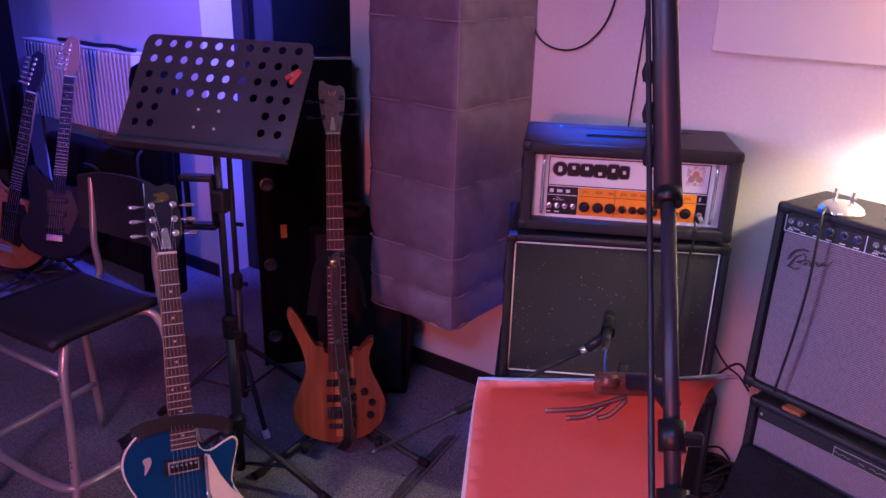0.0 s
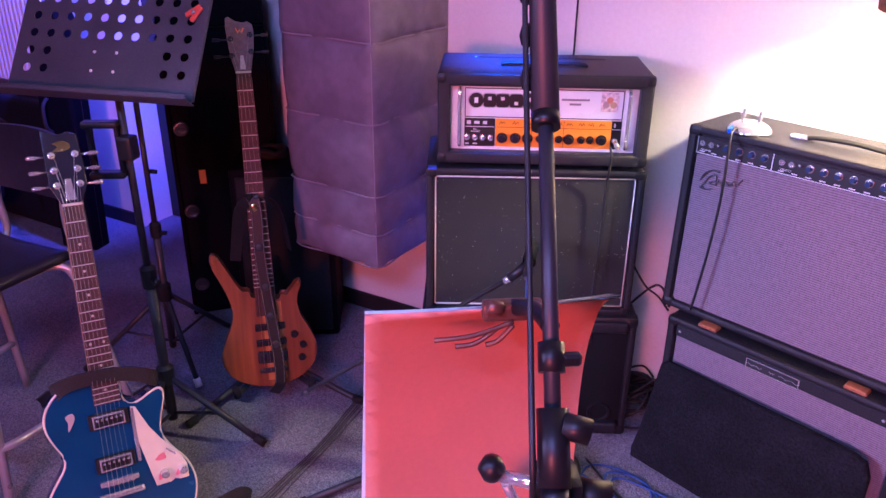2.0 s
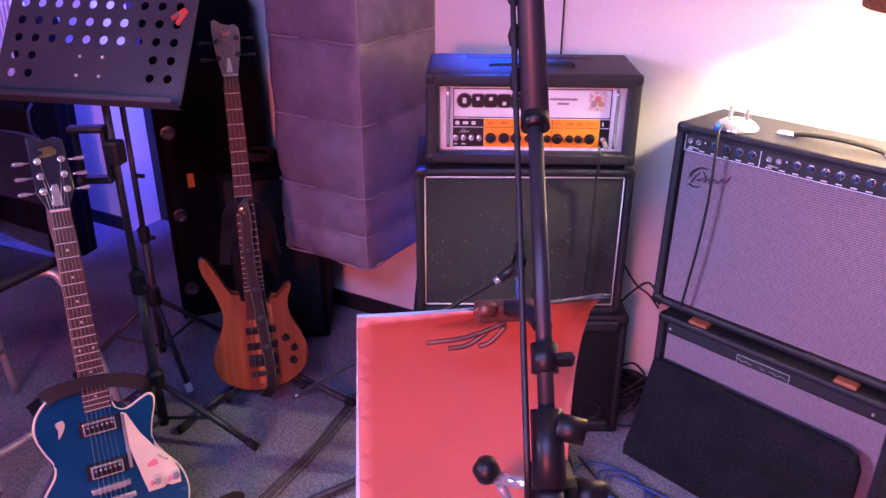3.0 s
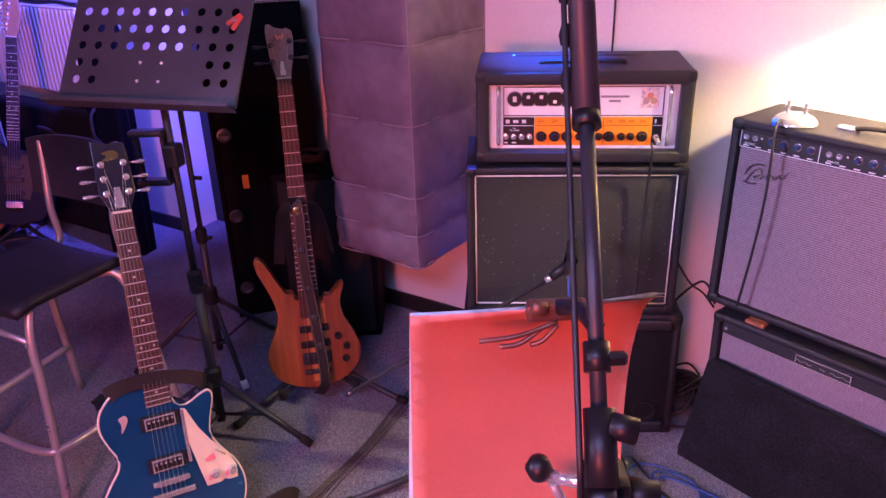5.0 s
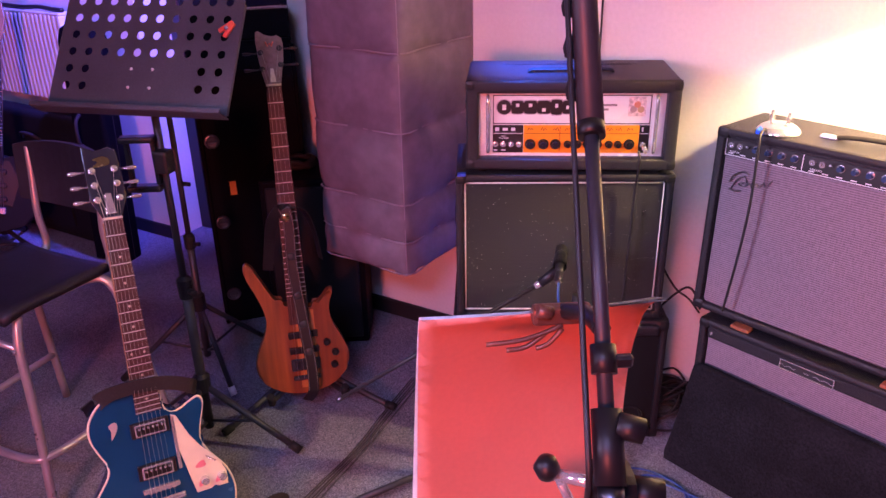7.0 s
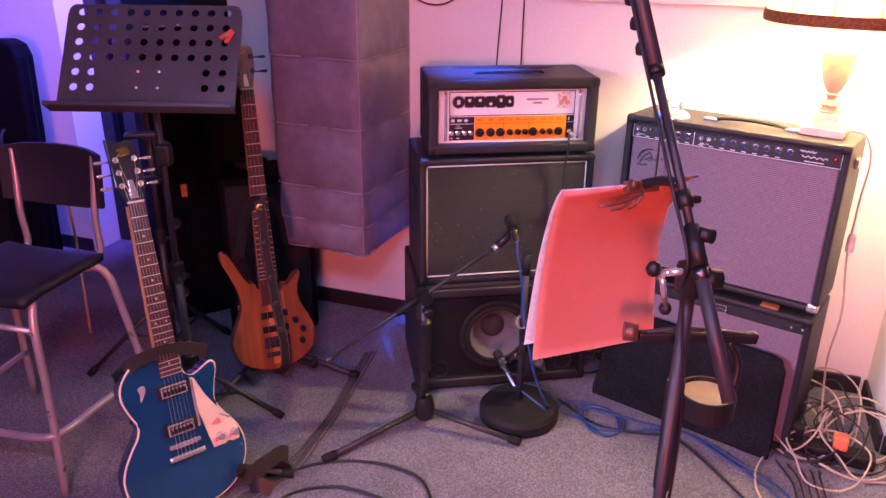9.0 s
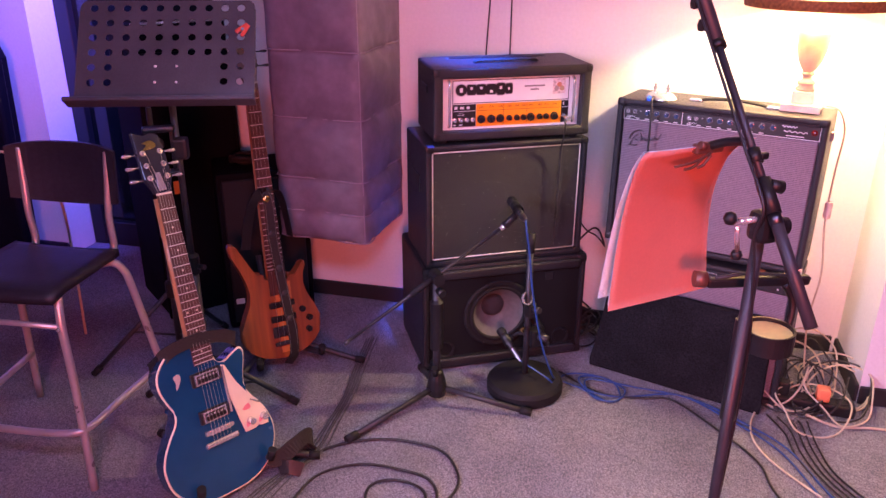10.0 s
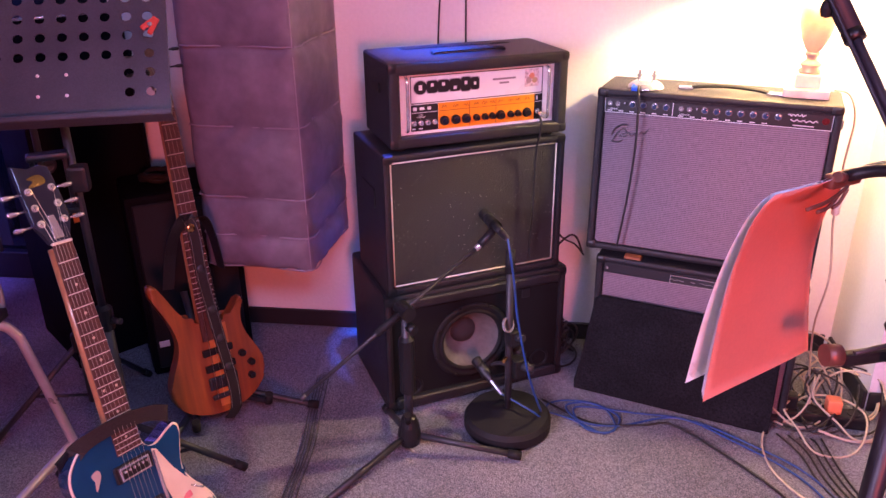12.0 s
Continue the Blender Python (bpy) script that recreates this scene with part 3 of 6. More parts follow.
def combo_amp(m):
    w, d, h = 0.627, 0.225, 0.481
    o = thing("combo_amplifier", m, "black combo amplifier with silver grille, tilted on another amplifier", "amplifier")
    cabinet_panels(o, w, h, 0.02, d, 0, 0.008)
    part("top_rail", box(w - 0.042, 0.03, 0.010, (0, 0.027, h - 0.023), 0.003, 1), M_TOLEX, o)
    part("grille", box(w - 0.044, 0.012, 0.395, (0, 0.018, 0.018 + 0.1975), 0.004, 1), M_GRILLE_SILVER, o, "silver-grey woven grille cloth")
    pz, py = 0.437, 0.014
    pan = part("control_panel", box(w - 0.042, 0.006, 0.048, (0, py + 0.003, pz), 0.001, 1), M_INK, o, "black control panel with silver lines")
    ln = bmesh.new()
    for z in (pz - 0.0215, pz + 0.0215):
        box(w - 0.04, 0.001, 0.0018, (0, py - 0.0005, z), 0, 1, ln)
    for x in (-w / 2 + 0.021, -0.106, w / 2 - 0.021):
        box(0.0018, 0.001, 0.043, (x, py - 0.0005, pz), 0, 1, ln)
    part("print", ln, M_WHITE_INK, pan)
    for x0, n in ((-0.278, 4), (-0.084, 7)):
        for i in range(2):
            jack(pan, x0 + i * 0.022, py, pz + 0.004)
        part("switch", cyl((x0 + 0.042, py, pz + 0.004), (x0 + 0.042, py - 0.012, pz + 0.009), 0.0025, 8), M_CHROME, pan)
        for i in range(n):
            knob(pan, x0 + 0.062 + i * 0.0307, py, pz + 0.004, 0.0072, M_KNOB_BLUE, M_CHROME, 0.014)
    dots = bmesh.new()
    for i in range(14):
        box(0.013, 0.001, 0.0025, (-0.278 + i * 0.0307 + (0.010 if i > 5 else 0), py - 0.0005, pz - 0.0165), 0, 1, dots)
    part("print", dots, M_WHITE_INK, pan)
    letters("words", "NORMAL", 0.0065, M_WHITE_INK, pan, pose(-0.268, py - 0.001, pz - 0.014, 90))
    letters("words", "VIBRATO", 0.0065, M_WHITE_INK, pan, pose(-0.074, py - 0.001, pz - 0.014, 90))
    sc = bmesh.new()
    for k, (x0, x1, z) in enumerate(((0.186, 0.228, pz + 0.012), (0.192, 0.258, pz - 0.002))):
        tube(smooth_line([(x0 + (x1 - x0) * i / 12, py - 0.001, z + 0.003 * math.sin(i * 2.3 + k)) for i in range(13)], 3), 0.0013, 4, sc)
    box(0.05, 0.001, 0.0025, (0.225, py - 0.001, pz - 0.0145), 0, 1, sc)
    part("script", sc, M_WHITE_INK, pan, "white script print")
    part("pilot_lamp", lathe([(0, 0.010), (0.005, 0.008), (0.007, 0.004), (0.009, 0.003), (0.009, 0), (0, 0)], 14), [M_RED_LENS], pan, "red jewel pilot lamp", m=pose(0.276, py, pz + 0.002, 90))
    lg = bmesh.new()
    tube(smooth_line([(x, 0.006, z) for x, z in ((-0.262, 0.336), (-0.248, 0.362), (-0.232, 0.374), (-0.226, 0.362), (-0.244, 0.352), (-0.228, 0.350), (-0.219, 0.362), (-0.210, 0.352), (-0.202, 0.364), (-0.193, 0.356), (-0.184, 0.369), (-0.176, 0.362), (-0.163, 0.380))], 5), 0.0026, 6, lg, flat=0.5)
    tube(smooth_line([(-0.266, 0.006, 0.352), (-0.257, 0.006, 0.372), (-0.238, 0.006, 0.384), (-0.222, 0.006, 0.382)], 4), 0.0020, 5, lg)
    tube(smooth_line([(-0.266, 0.006, 0.336), (-0.250, 0.006, 0.333), (-0.236, 0.006, 0.338)], 4), 0.0018, 5, lg)
    part("logo", lg, material("grey_badge", (0.16, 0.15, 0.16), 0.3, metal=0.8), o, "silver-grey script badge")
    for s in (-1, 1):
        for z in (0.012, h - 0.012):
            part("corner_cap", box(0.032, 0.032, 0.028, (s * (w / 2 - 0.0145), 0.0145, z), 0.01, 2), M_CHROME if z < 0.1 and s > 0 else M_BLACK, o)
    hd = part("handle", tube(smooth_line([(-0.07, 0.085, h + 0.006), (-0.04, 0.085, h + 0.012), (0.03, 0.085, h + 0.016), (0.10, 0.085, h + 0.012), (0.13, 0.085, h + 0.006)], 5), 0.011, 10, flat=0.45), M_RUBBER, o, "black strap handle with chrome ends")
    for s in (-1, 1):
        part("handle_end", box(0.042, 0.024, 0.009, (0.03 + s * 0.115, 0.085, h + 0.005), 0.004, 2), M_CHROME, hd)
    part("cord_clip", box(0.012, 0.03, 0.03, (w / 2 + 0.004, 0.10, 0.42), 0.003, 1), M_CHROME, o)
    return o


def lower_amp(m):
    w, d, h = 0.588, 0.22, 0.459
    o = thing("lower_amplifier", m, "black amplifier with silver grille strip under the combo amplifier", "amplifier")
    cabinet_panels(o, w, h - 0.012, 0.02, d, 0.012, 0.008)
    part("top_rail", box(w - 0.042, 0.02, 0.036, (0, 0.018, h - 0.037), 0.004, 1), M_TOLEX, o)
    part("grille", box(w - 0.042, 0.012, h - 0.085, (0, 0.022, 0.03 + (h - 0.085) / 2), 0.003, 1), M_GRILLE_SILVER, o, "silver-grey woven grille cloth")
    fr = frame_ring(0.131, 0.026, 0.002, 0.003, 0.004, h - 0.053, 0)
    bmesh.ops.translate(fr, vec=(-0.01, 0, 0), verts=fr.verts)
    part("plate_frame", fr, M_CHROME, o)
    pl = part("name_plate", box(0.125, 0.004, 0.020, (-0.01, 0.006, h - 0.040), 0.001, 1), material("grey_plate", (0.06, 0.06, 0.065), 0.35, metal=0.6), o, "dark metal name plate")
    bars = bmesh.new()
    for k in ((-0.045, 0.04), (0.0, 0.012), (0.042, 0.05)):
        tube(smooth_line([(-0.01 + k[0] - k[1] / 2 + k[1] * i / 6, 0.0035, h - 0.040 + 0.0025 * math.sin(i * 2.2)) for i in range(7)], 3), 0.0007, 4, bars)
    part("script", bars, material("grey_script", (0.3, 0.3, 0.3), 0.5), pl)
    for x in (-0.26, 0.24, 0.27):
        part("screw", lathe([(0, 0.004), (0.004, 0.003), (0.005, 0), (0, 0)], 8), M_CHROME, o, m=pose(x, 0.009, h - 0.038, 90))
    for s in (-1, 1):
        for y in (0.04, d - 0.04):
            part("foot", lathe([(0, 0.0), (0.016, 0.0), (0.018, 0.012), (0, 0.012)], 12), M_RUBBER, o, m=pose(s * 0.25, y, 0))
        part("corner_cap", box(0.03, 0.03, 0.026, (s * (w / 2 - 0.0135), 0.0135, h - 0.012), 0.009, 2), M_BLACK, o)
    for x in (-0.19, 0.17):
        part("wood_chip", box(0.05, 0.03, 0.010, (x, 0.022, h + 0.003), 0.003, 1), material("red_wood", (0.28, 0.09, 0.04), 0.5, grain=0.2, scale=80), o, "small reddish wooden shim")
    return o


amp_head(pose(0.444, 1.814, 0.832, 0, 0, -8.0))
speaker_cabinet(pose(0.434, 1.815, 0.407, 0, 0, -6.0))
bass_cabinet(pose(0.44, 1.81, 0.0, 0, 0, -6.5))
combo_amp(pose(0.9694, 1.4989, 0.4693, -1.7, 0, -51.4))
lower_amp(pose(0.9606, 1.466, 0.0, 0, 0, -52.0))

cover = thing("padded_board", pose(0.896, 1.471, 0, 0, 0, -53.5), "matt black padded board leaning on the lower amplifier", "board")
pts = [(-0.285, 0.0), (0.300, 0.0), (0.302, 0.03), (0.298, 0.29), (0.283, 0.325), (0.25, 0.335), (-0.225, 0.335), (-0.243, 0.322), (-0.268, 0.12), (-0.287, 0.03)]
part("pad", slab(pts, -0.024, 0.0, bevel=0.009, segments=3, m=Matrix.Rotation(radians(-3.8), 4, "X") @ FRONT), material("black_felt", (0.011, 0.011, 0.013), 0.95, grain=0.5, scale=160, stain=0.35, stain_scale=9, bump=0.9, spec=0.15), cover)


# ---- lamp and footswitch ----
M_ONYX = material("amber_onyx", (0.60, 0.45, 0.30), 0.2, grain=0.06, scale=30, stain=0.25, stain_scale=14)
M_MARBLE = material("pink_marble", (0.72, 0.58, 0.50), 0.22, grain=0.05, scale=40, stain=0.16, stain_scale=16)


def shade_material():
    m = bpy.data.materials.new("lamp_shade_cloth")
    m.use_nodes = True
    nt = m.node_tree
    b = nt.nodes["Principled BSDF"]
    b.inputs["Base Color"].default_value = (0.80, 0.66, 0.42, 1)
    b.inputs["Roughness"].default_value = 0.9
    t = nt.nodes.new("ShaderNodeBsdfTranslucent")
    t.inputs["Color"].default_value = (0.85, 0.62, 0.32, 1)
    mix = nt.nodes.new("ShaderNodeMixShader")
    mix.inputs[0].default_value = 0.2
    nt.links.new(b.outputs[0], mix.inputs[1])
    nt.links.new(t.outputs[0], mix.inputs[2])
    nt.links.new(mix.outputs[0], nt.nodes["Material Output"].inputs[0])
    return m


def table_lamp(m):
    o = thing("table_lamp", m, "lit table lamp with marble base and cream fabric shade", "lamp")
    part("base_block", box(0.112, 0.112, 0.022, (0, 0, 0.011), 0.003, 2), M_MARBLE, o)
    part("plinth", box(0.062, 0.062, 0.036, (0, 0, 0.040), 0.004, 2), M_MARBLE, o)
    part("neck", lathe([(0.0, 0.058), (0.026, 0.058), (0.028, 0.064), (0.02, 0.072), (0.026, 0.078), (0.024, 0.084), (0.014, 0.09), (0.013, 0.10), (0.019, 0.105), (0.016, 0.112), (0, 0.112)], 28), M_ONYX, o, smooth=True)
    part("vase", lathe([(0.012, 0.111), (0.02, 0.12), (0.033, 0.145), (0.041, 0.175), (0.0445, 0.205), (0.044, 0.225), (0.036, 0.238), (0.02, 0.245), (0, 0.247)], 32), M_ONYX, o, smooth=True)
    part("stem", lathe([(0.012, 0.245), (0.014, 0.27), (0.010, 0.30), (0.011, 0.36)], 16), M_MARBLE, o)
    part("socket", lathe([(0.0, 0.355), (0.016, 0.355), (0.017, 0.385), (0, 0.385)], 16), M_BRASS, o)
    sh = part("shade", lathe([(0.205, 0.312), (0.195, 0.37), (0.165, 0.47), (0.130, 0.57)], 48), shade_material(), o, "cream pleated fabric shade", True)
    part("fringe", lathe([(0.207, 0.298), (0.2085, 0.312), (0.206, 0.328), (0.2035, 0.312), (0.207, 0.298)], 48), material("brown_braid", (0.22, 0.08, 0.02), 0.8, grain=0.4, scale=120), sh, "brown braided trim")
    bm = bmesh.new()
    for i in range(12):
        a = i * math.pi / 6
        c, s = math.cos(a), math.sin(a)
        tube([(0.206 * c, 0.206 * s, 0.313), (0.196 * c, 0.196 * s, 0.37), (0.166 * c, 0.166 * s, 0.47), (0.131 * c, 0.131 * s, 0.57)], 0.0016, 5, bm)
    part("seam", bm, material("seam_thread", (0.5, 0.34, 0.14), 0.8), sh)
    bulb = bpy.data.materials.new("lit_bulb")
    bulb.use_nodes = True
    b = bulb.node_tree.nodes["Principled BSDF"]
    b.inputs["Emission Color"].default_value, b.inputs["Emission Strength"].default_value = (1.0, 0.66, 0.30, 1), 12
    part("bulb", lathe([(0.012, 0.383), (0.016, 0.392), (0.028, 0.415), (0.03, 0.43), (0.024, 0.448), (0, 0.458)], 20), bulb, o, smooth=True).visible_shadow = False
    return o


table_lamp(pose(1.210, 1.410, 0.951, 0, 0, -51.4))


def footswitch(m):
    o = thing("footswitch", m, "chrome dome footswitch with two buttons on the combo amplifier", "footswitch")
    part("dome", lathe([(0.050, 0.0), (0.049, 0.005), (0.040, 0.014), (0.028, 0.020), (0.018, 0.022), (0, 0.0225)], 36), M_CHROME, o, smooth=True)
    for x in (-0.02, 0.02):
        p = part("button", lathe([(0.0045, 0.016), (0.0045, 0.031), (0.007, 0.031), (0.007, 0.037), (0.0035, 0.037), (0.0035, 0.047), (0, 0.048)], 12), M_CHROME, o, m=pose(x, 0, 0))
    part("strain_relief", box(0.020, 0.034, 0.014, (-0.022, -0.030, 0.014), 0.005, 2, m=Matrix.Rotation(0.3, 4, "X")), material("blue_sleeve", (0.03, 0.16, 0.90), 0.4), o, "bright blue lead sleeve")
    return o


footswitch(pose(0.903, 1.690, 0.9515, -1.7, 0, -51.4))

# ---- the hanging padded column ----


def quilted_material():
    m = material("purple_grey_quilt", (0.175, 0.142, 0.185), 0.55, grain=0.12, scale=30, stain=0.15, stain_scale=6, bump=0.15)
    return m


SEAMS = (0.0, 0.105, 0.228, 0.445, 0.670, 0.905, 1.14, 1.375, 1.61, 1.845, 2.08, 2.31)


def padded_column(m):
    o = thing("padded_column", m, "grey-purple quilted padded cover hanging from the ceiling", "acoustic column")
    w, d, top = 0.37, 0.335, 2.30
    rows, rim = 230, []
    bm = bmesh.new()
    n = 22
    for i in range(rows + 1):
        z = top * i / rows
        k = max(n for n, q in enumerate(SEAMS) if q <= z + 1e-6)
        band = min(max((z - SEAMS[k]) / (SEAMS[k + 1] - SEAMS[k]), 0.0), 1.0)
        swell = max(math.sin(math.pi * band), 0.0)
        puff = 0.024 * swell ** 0.45 if i else -0.005
        ring = []
        for k in range(4 * n):
            side, s = divmod(k, n)
            s = s / n
            x, y = ((s * w, 0), (w, s * d), (w - s * w, d), (0, d - s * d))[side]
            bulge = puff * math.sin(math.pi * s) ** 0.6 + 0.006 * noise.noise((x * 9, y * 9, z * 7))
            pull = noise.noise(((x + y) * 22 + z * 20, (x - y) * 9, z * 11))
            wrinkle = 0.013 * pull * (1.15 - swell ** 0.7) + 0.004 * noise.noise((x * 14 + z * 9, y * 14, z * 6 + 3))
            nx, ny = ((0, -1), (1, 0), (0, 1), (-1, 0))[side]
            ring.append(bm.verts.new((x + nx * (bulge + wrinkle), y + ny * (bulge + wrinkle), z)))
        rim.append(ring)
    for a, b in zip(rim, rim[1:]):
        for k in range(4 * n):
            bm.faces.new((a[k], a[(k + 1) % (4 * n)], b[(k + 1) % (4 * n)], b[k]))
    bm.faces.new(rim[0][::-1])
    bm.faces.new(rim[-1])
    part("cover", bm, quilted_material(), o, smooth=True)
    seam_mat = material("seam_piping", (0.28, 0.23, 0.28), 0.5)
    for z in SEAMS[:-1]:
        ring = []
        for x, y in ((0, 0), (w * 0.33, -0.001), (w * 0.67, -0.001), (w, 0), (w + 0.001, d * 0.33), (w + 0.001, d * 0.67), (w, d), (w / 2, d), (0, d), (-0.001, d / 2)):
            ring.append((x, y, z + 0.003 + 0.004 * noise.noise((x * 8, y * 8, z * 3))))
        part("seam", tube(smooth_line(ring, 4, True), 0.0027, 5, closed=True), seam_mat, o)
    for x, y in ((0, 0), (w, 0)):
        part("edge_seam", tube([(x, y, 0), (x, y, top)], 0.0018, 5), seam_mat, o)
    return o


padded_column(pose(0.028, 2.127, 0.402, 0, 0, 51))

# ---- cases behind ----
M_CASE = material("black_case_laminate", (0.004, 0.004, 0.006), 0.7, grain=0.2, scale=150, stain=0.2, bump=0.2, spec=0.06)


def flight_case(m):
    w, d, h = 0.34, 0.36, 1.14
    o = thing("flight_case", m, "tall black road case with round butterfly latches", "case")
    part("body", box(w, d, h - 0.11, (w / 2, d / 2, (h - 0.11) / 2), 0.004, 1), M_CASE, o)
    lid = part("lid", box(w, d, 0.10, (w / 2, d / 2, h - 0.05), 0.006, 1), M_CASE, o)
    part("edge_trim", box(w + 0.006, d + 0.006, 0.008, (w / 2, d / 2, h - 0.105), 0.001, 1), M_CASE, lid)
    for x in (0, w):
        part("edge_trim", box(0.016, 0.016, h - 0.12, (x, 0.0, (h - 0.12) / 2), 0.004, 1), M_CASE, o)
    part("edge_trim", cyl((0, 0, h), (w, 0, h), 0.006, 6), M_CHROME, lid)
    for z in (0.12, 0.41, 0.71):
        la = part("latch", lathe([(0, 0.002), (0.016, 0.003), (0.019, 0.005), (0.024, 0.004), (0.026, 0), (0, 0)], 20), M_ALU, o, "dull metal butterfly latch", m=pose(0.035, 0, z, 90))
        part("latch_wing", box(0.03, 0.008, 0.004, (0, 0, 0.007), 0.002, 1), M_ALU, la)
    part("sticker", box(0.022, 0.002, 0.05, (0.085, -0.002, 0.535), 0, 1), material("orange_sticker", (0.7, 0.22, 0.04), 0.5), o, "small orange sticker")
    return o


flight_case(pose(-0.655, 2.60, 0, 0, 0, 15))


def black_box(m):
    w, d, h = 0.33, 0.24, 0.62
    o = thing("black_speaker_box", m, "black loudspeaker box standing on the carpet by the wall", "speaker")
    part("body", box(w, d, h, (w / 2, d / 2, h / 2 + 0.01), 0.012, 2), M_CASE, o)
    part("front_grille", box(w - 0.04, 0.01, h - 0.05, (w / 2, -0.002, h / 2 + 0.01), 0.004, 1), M_RUBBER, o)
    part("label_plate", box(0.032, 0.003, 0.022, (0.045, -0.008, 0.125), 0.001, 1), M_WHITE_INK, o, "small pale label")
    for x in (0.04, w - 0.04):
        part("foot", lathe([(0, 0), (0.016, 0), (0.016, 0.012), (0, 0.012)], 10), M_RUBBER, o, m=pose(x, 0.05, 0))
        part("foot", lathe([(0, 0), (0.016, 0), (0.016, 0.012), (0, 0.012)], 10), M_RUBBER, o, m=pose(x, d - 0.04, 0))
    return o


black_box(pose(-0.445, 2.41, 0, 0, 0, -2))
tub = thing("black_bundle", pose(-0.32, 2.53, 0.632), "small bundle of black straps on the loudspeaker box", "bundle")
part("strap_roll", tube(smooth_line([(0.05 * math.cos(a), 0.035 * math.sin(a), 0.012 + 0.008 * (i % 3)) for i, a in enumerate([k * 0.9 for k in range(16)])], 3), 0.012, 6), M_RUBBER, tub)

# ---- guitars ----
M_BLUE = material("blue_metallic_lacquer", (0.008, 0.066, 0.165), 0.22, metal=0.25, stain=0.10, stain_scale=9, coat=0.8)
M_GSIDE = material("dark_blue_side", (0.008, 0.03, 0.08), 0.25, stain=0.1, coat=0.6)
M_CREAM = material("cream_plastic", (0.70, 0.62, 0.46), 0.35, stain=0.06, stain_scale=25)
M_ROSE = material("rosewood", (0.060, 0.020, 0.014), 0.55, grain=0.25, scale=120, stain=0.2, stain_scale=30)
M_PINK = material("pink_print", (0.75, 0.22, 0.25), 0.5)
M_FRET = material("fret_nickel", (0.85, 0.82, 0.76), 0.4, metal=0.7)
M_STRING = material("steel_string", (0.45, 0.42, 0.38), 0.45, metal=1.0)
M_HEAD = material("dark_head_veneer", (0.020, 0.022, 0.035), 0.25, coat=0.5, stain=0.1)
M_NECKWOOD = material("maple_neck", (0.30, 0.14, 0.06), 0.4, grain=0.15, scale=60, coat=0.3)
M_STRAP = material("dark_woven_strap", (0.018, 0.014, 0.012), 0.8, grain=0.3, scale=220, bump=0.4)
M_LEATHER = material("black_leather", (0.009, 0.008, 0.009), 0.45, grain=0.25, scale=120, bump=0.3)


def sunburst_material():
    """Amber wood that runs into a red-brown edge, with grain along the body."""
    m = bpy.data.materials.new("amber_bass_wood")
    m.use_nodes = True
    nt = m.node_tree
    b = nt.nodes["Principled BSDF"]
    b.inputs["Roughness"].default_value, b.inputs["Coat Weight"].default_value = 0.35, 0.4
    co = nt.nodes.new("ShaderNodeTexCoord")
    mp = nt.nodes.new("ShaderNodeMapping")
    mp.inputs["Scale"].default_value = (45, 3, 45)
    nt.links.new(co.outputs["Object"], mp.inputs["Vector"])
    n = nt.nodes.new("ShaderNodeTexNoise")
    n.inputs["Scale"].default_value, n.inputs["Detail"].default_value = 1.0, 5.0
    nt.links.new(mp.outputs[0], n.inputs["Vector"])
    ramp = nt.nodes.new("ShaderNodeValToRGB")
    e = ramp.color_ramp.elements
    e[0].position, e[0].color = 0.3, (0.14, 0.034, 0.012, 1)
    e[1].position, e[1].color = 0.75, (0.30, 0.078, 0.02, 1)
    nt.links.new(n.outputs["Fac"], ramp.inputs["Fac"])
    nt.links.new(ramp.outputs[0], b.inputs["Base Color"])
    return m


def axes(origin, x, y):
    """A pose from an origin, a rightward and an upward direction."""
    y = Vector(y).normalized()
    x = Vector(x)
    x = (x - y * x.dot(y)).normalized()
    z = x.cross(y)
    m = Matrix((x, y, z)).transposed().to_4x4()
    m.translation = origin
    return m


def fretboard(o, y0, y1, nut, scale, w0, w1, frets, z, dots, mat):
    fb = part("fretboard", slab([(-w0 / 2, y0), (w0 / 2, y0), (w1 / 2, y1), (-w1 / 2, y1)], z, z + 0.006, bevel=0.001, segments=1), mat, o, "dark rosewood fretboard")
    for n in range(1, frets + 1):
        y = nut - scale * (1 - 2 ** (-n / 12))
        if y > y0 + 0.002:
            k = (y - y0) / (y1 - y0)
            w = w0 + (w1 - w0) * k
            part("fret", box(w, 0.0017, 0.0014, (0, y, z + 0.0066), 0, 1), M_FRET, fb)
    for n in dots:
        y = nut - scale * (1 - (2 ** (-n / 12) + 2 ** (-(n - 1) / 12)) / 2)
        xs = (0,) if n not in (12, 24) else (-w0 * 0.25, w0 * 0.25)
        for x in xs:
            if y > y0:
                part("inlay", lathe([(0, 0.0005), (0.003, 0.0005), (0.003, 0), (0, 0)], 10), M_CREAM, fb, m=pose(x, y, z + 0.006))
    part("nut", box(w1 + 0.001, 0.005, 0.010, (0, y1 + 0.0025, z + 0.003), 0.001, 1), M_CREAM, o)
    return fb


def tuner(o, x, y, s, z, back=0.0, mat=None):
    mat = mat or M_CHROME
    t = part("tuner", lathe([(0, 0.010), (0.003, 0.010), (0.004, 0.003), (0.0075, 0.002), (0.008, 0), (0, 0)], 12), mat, o, m=pose(x, y, z))
    part("tuner_button", tube([(s * 0.010, 0, -0.012), (s * 0.026, 0, -0.012), (s * 0.032, 0, -0.012), (s * 0.045, 0, -0.012), (s * 0.049, 0, -0.012)], 0.004, 8, radii=[0.002, 0.0025, 0.0045, 0.0048, 0.003]), mat, t)
    return t


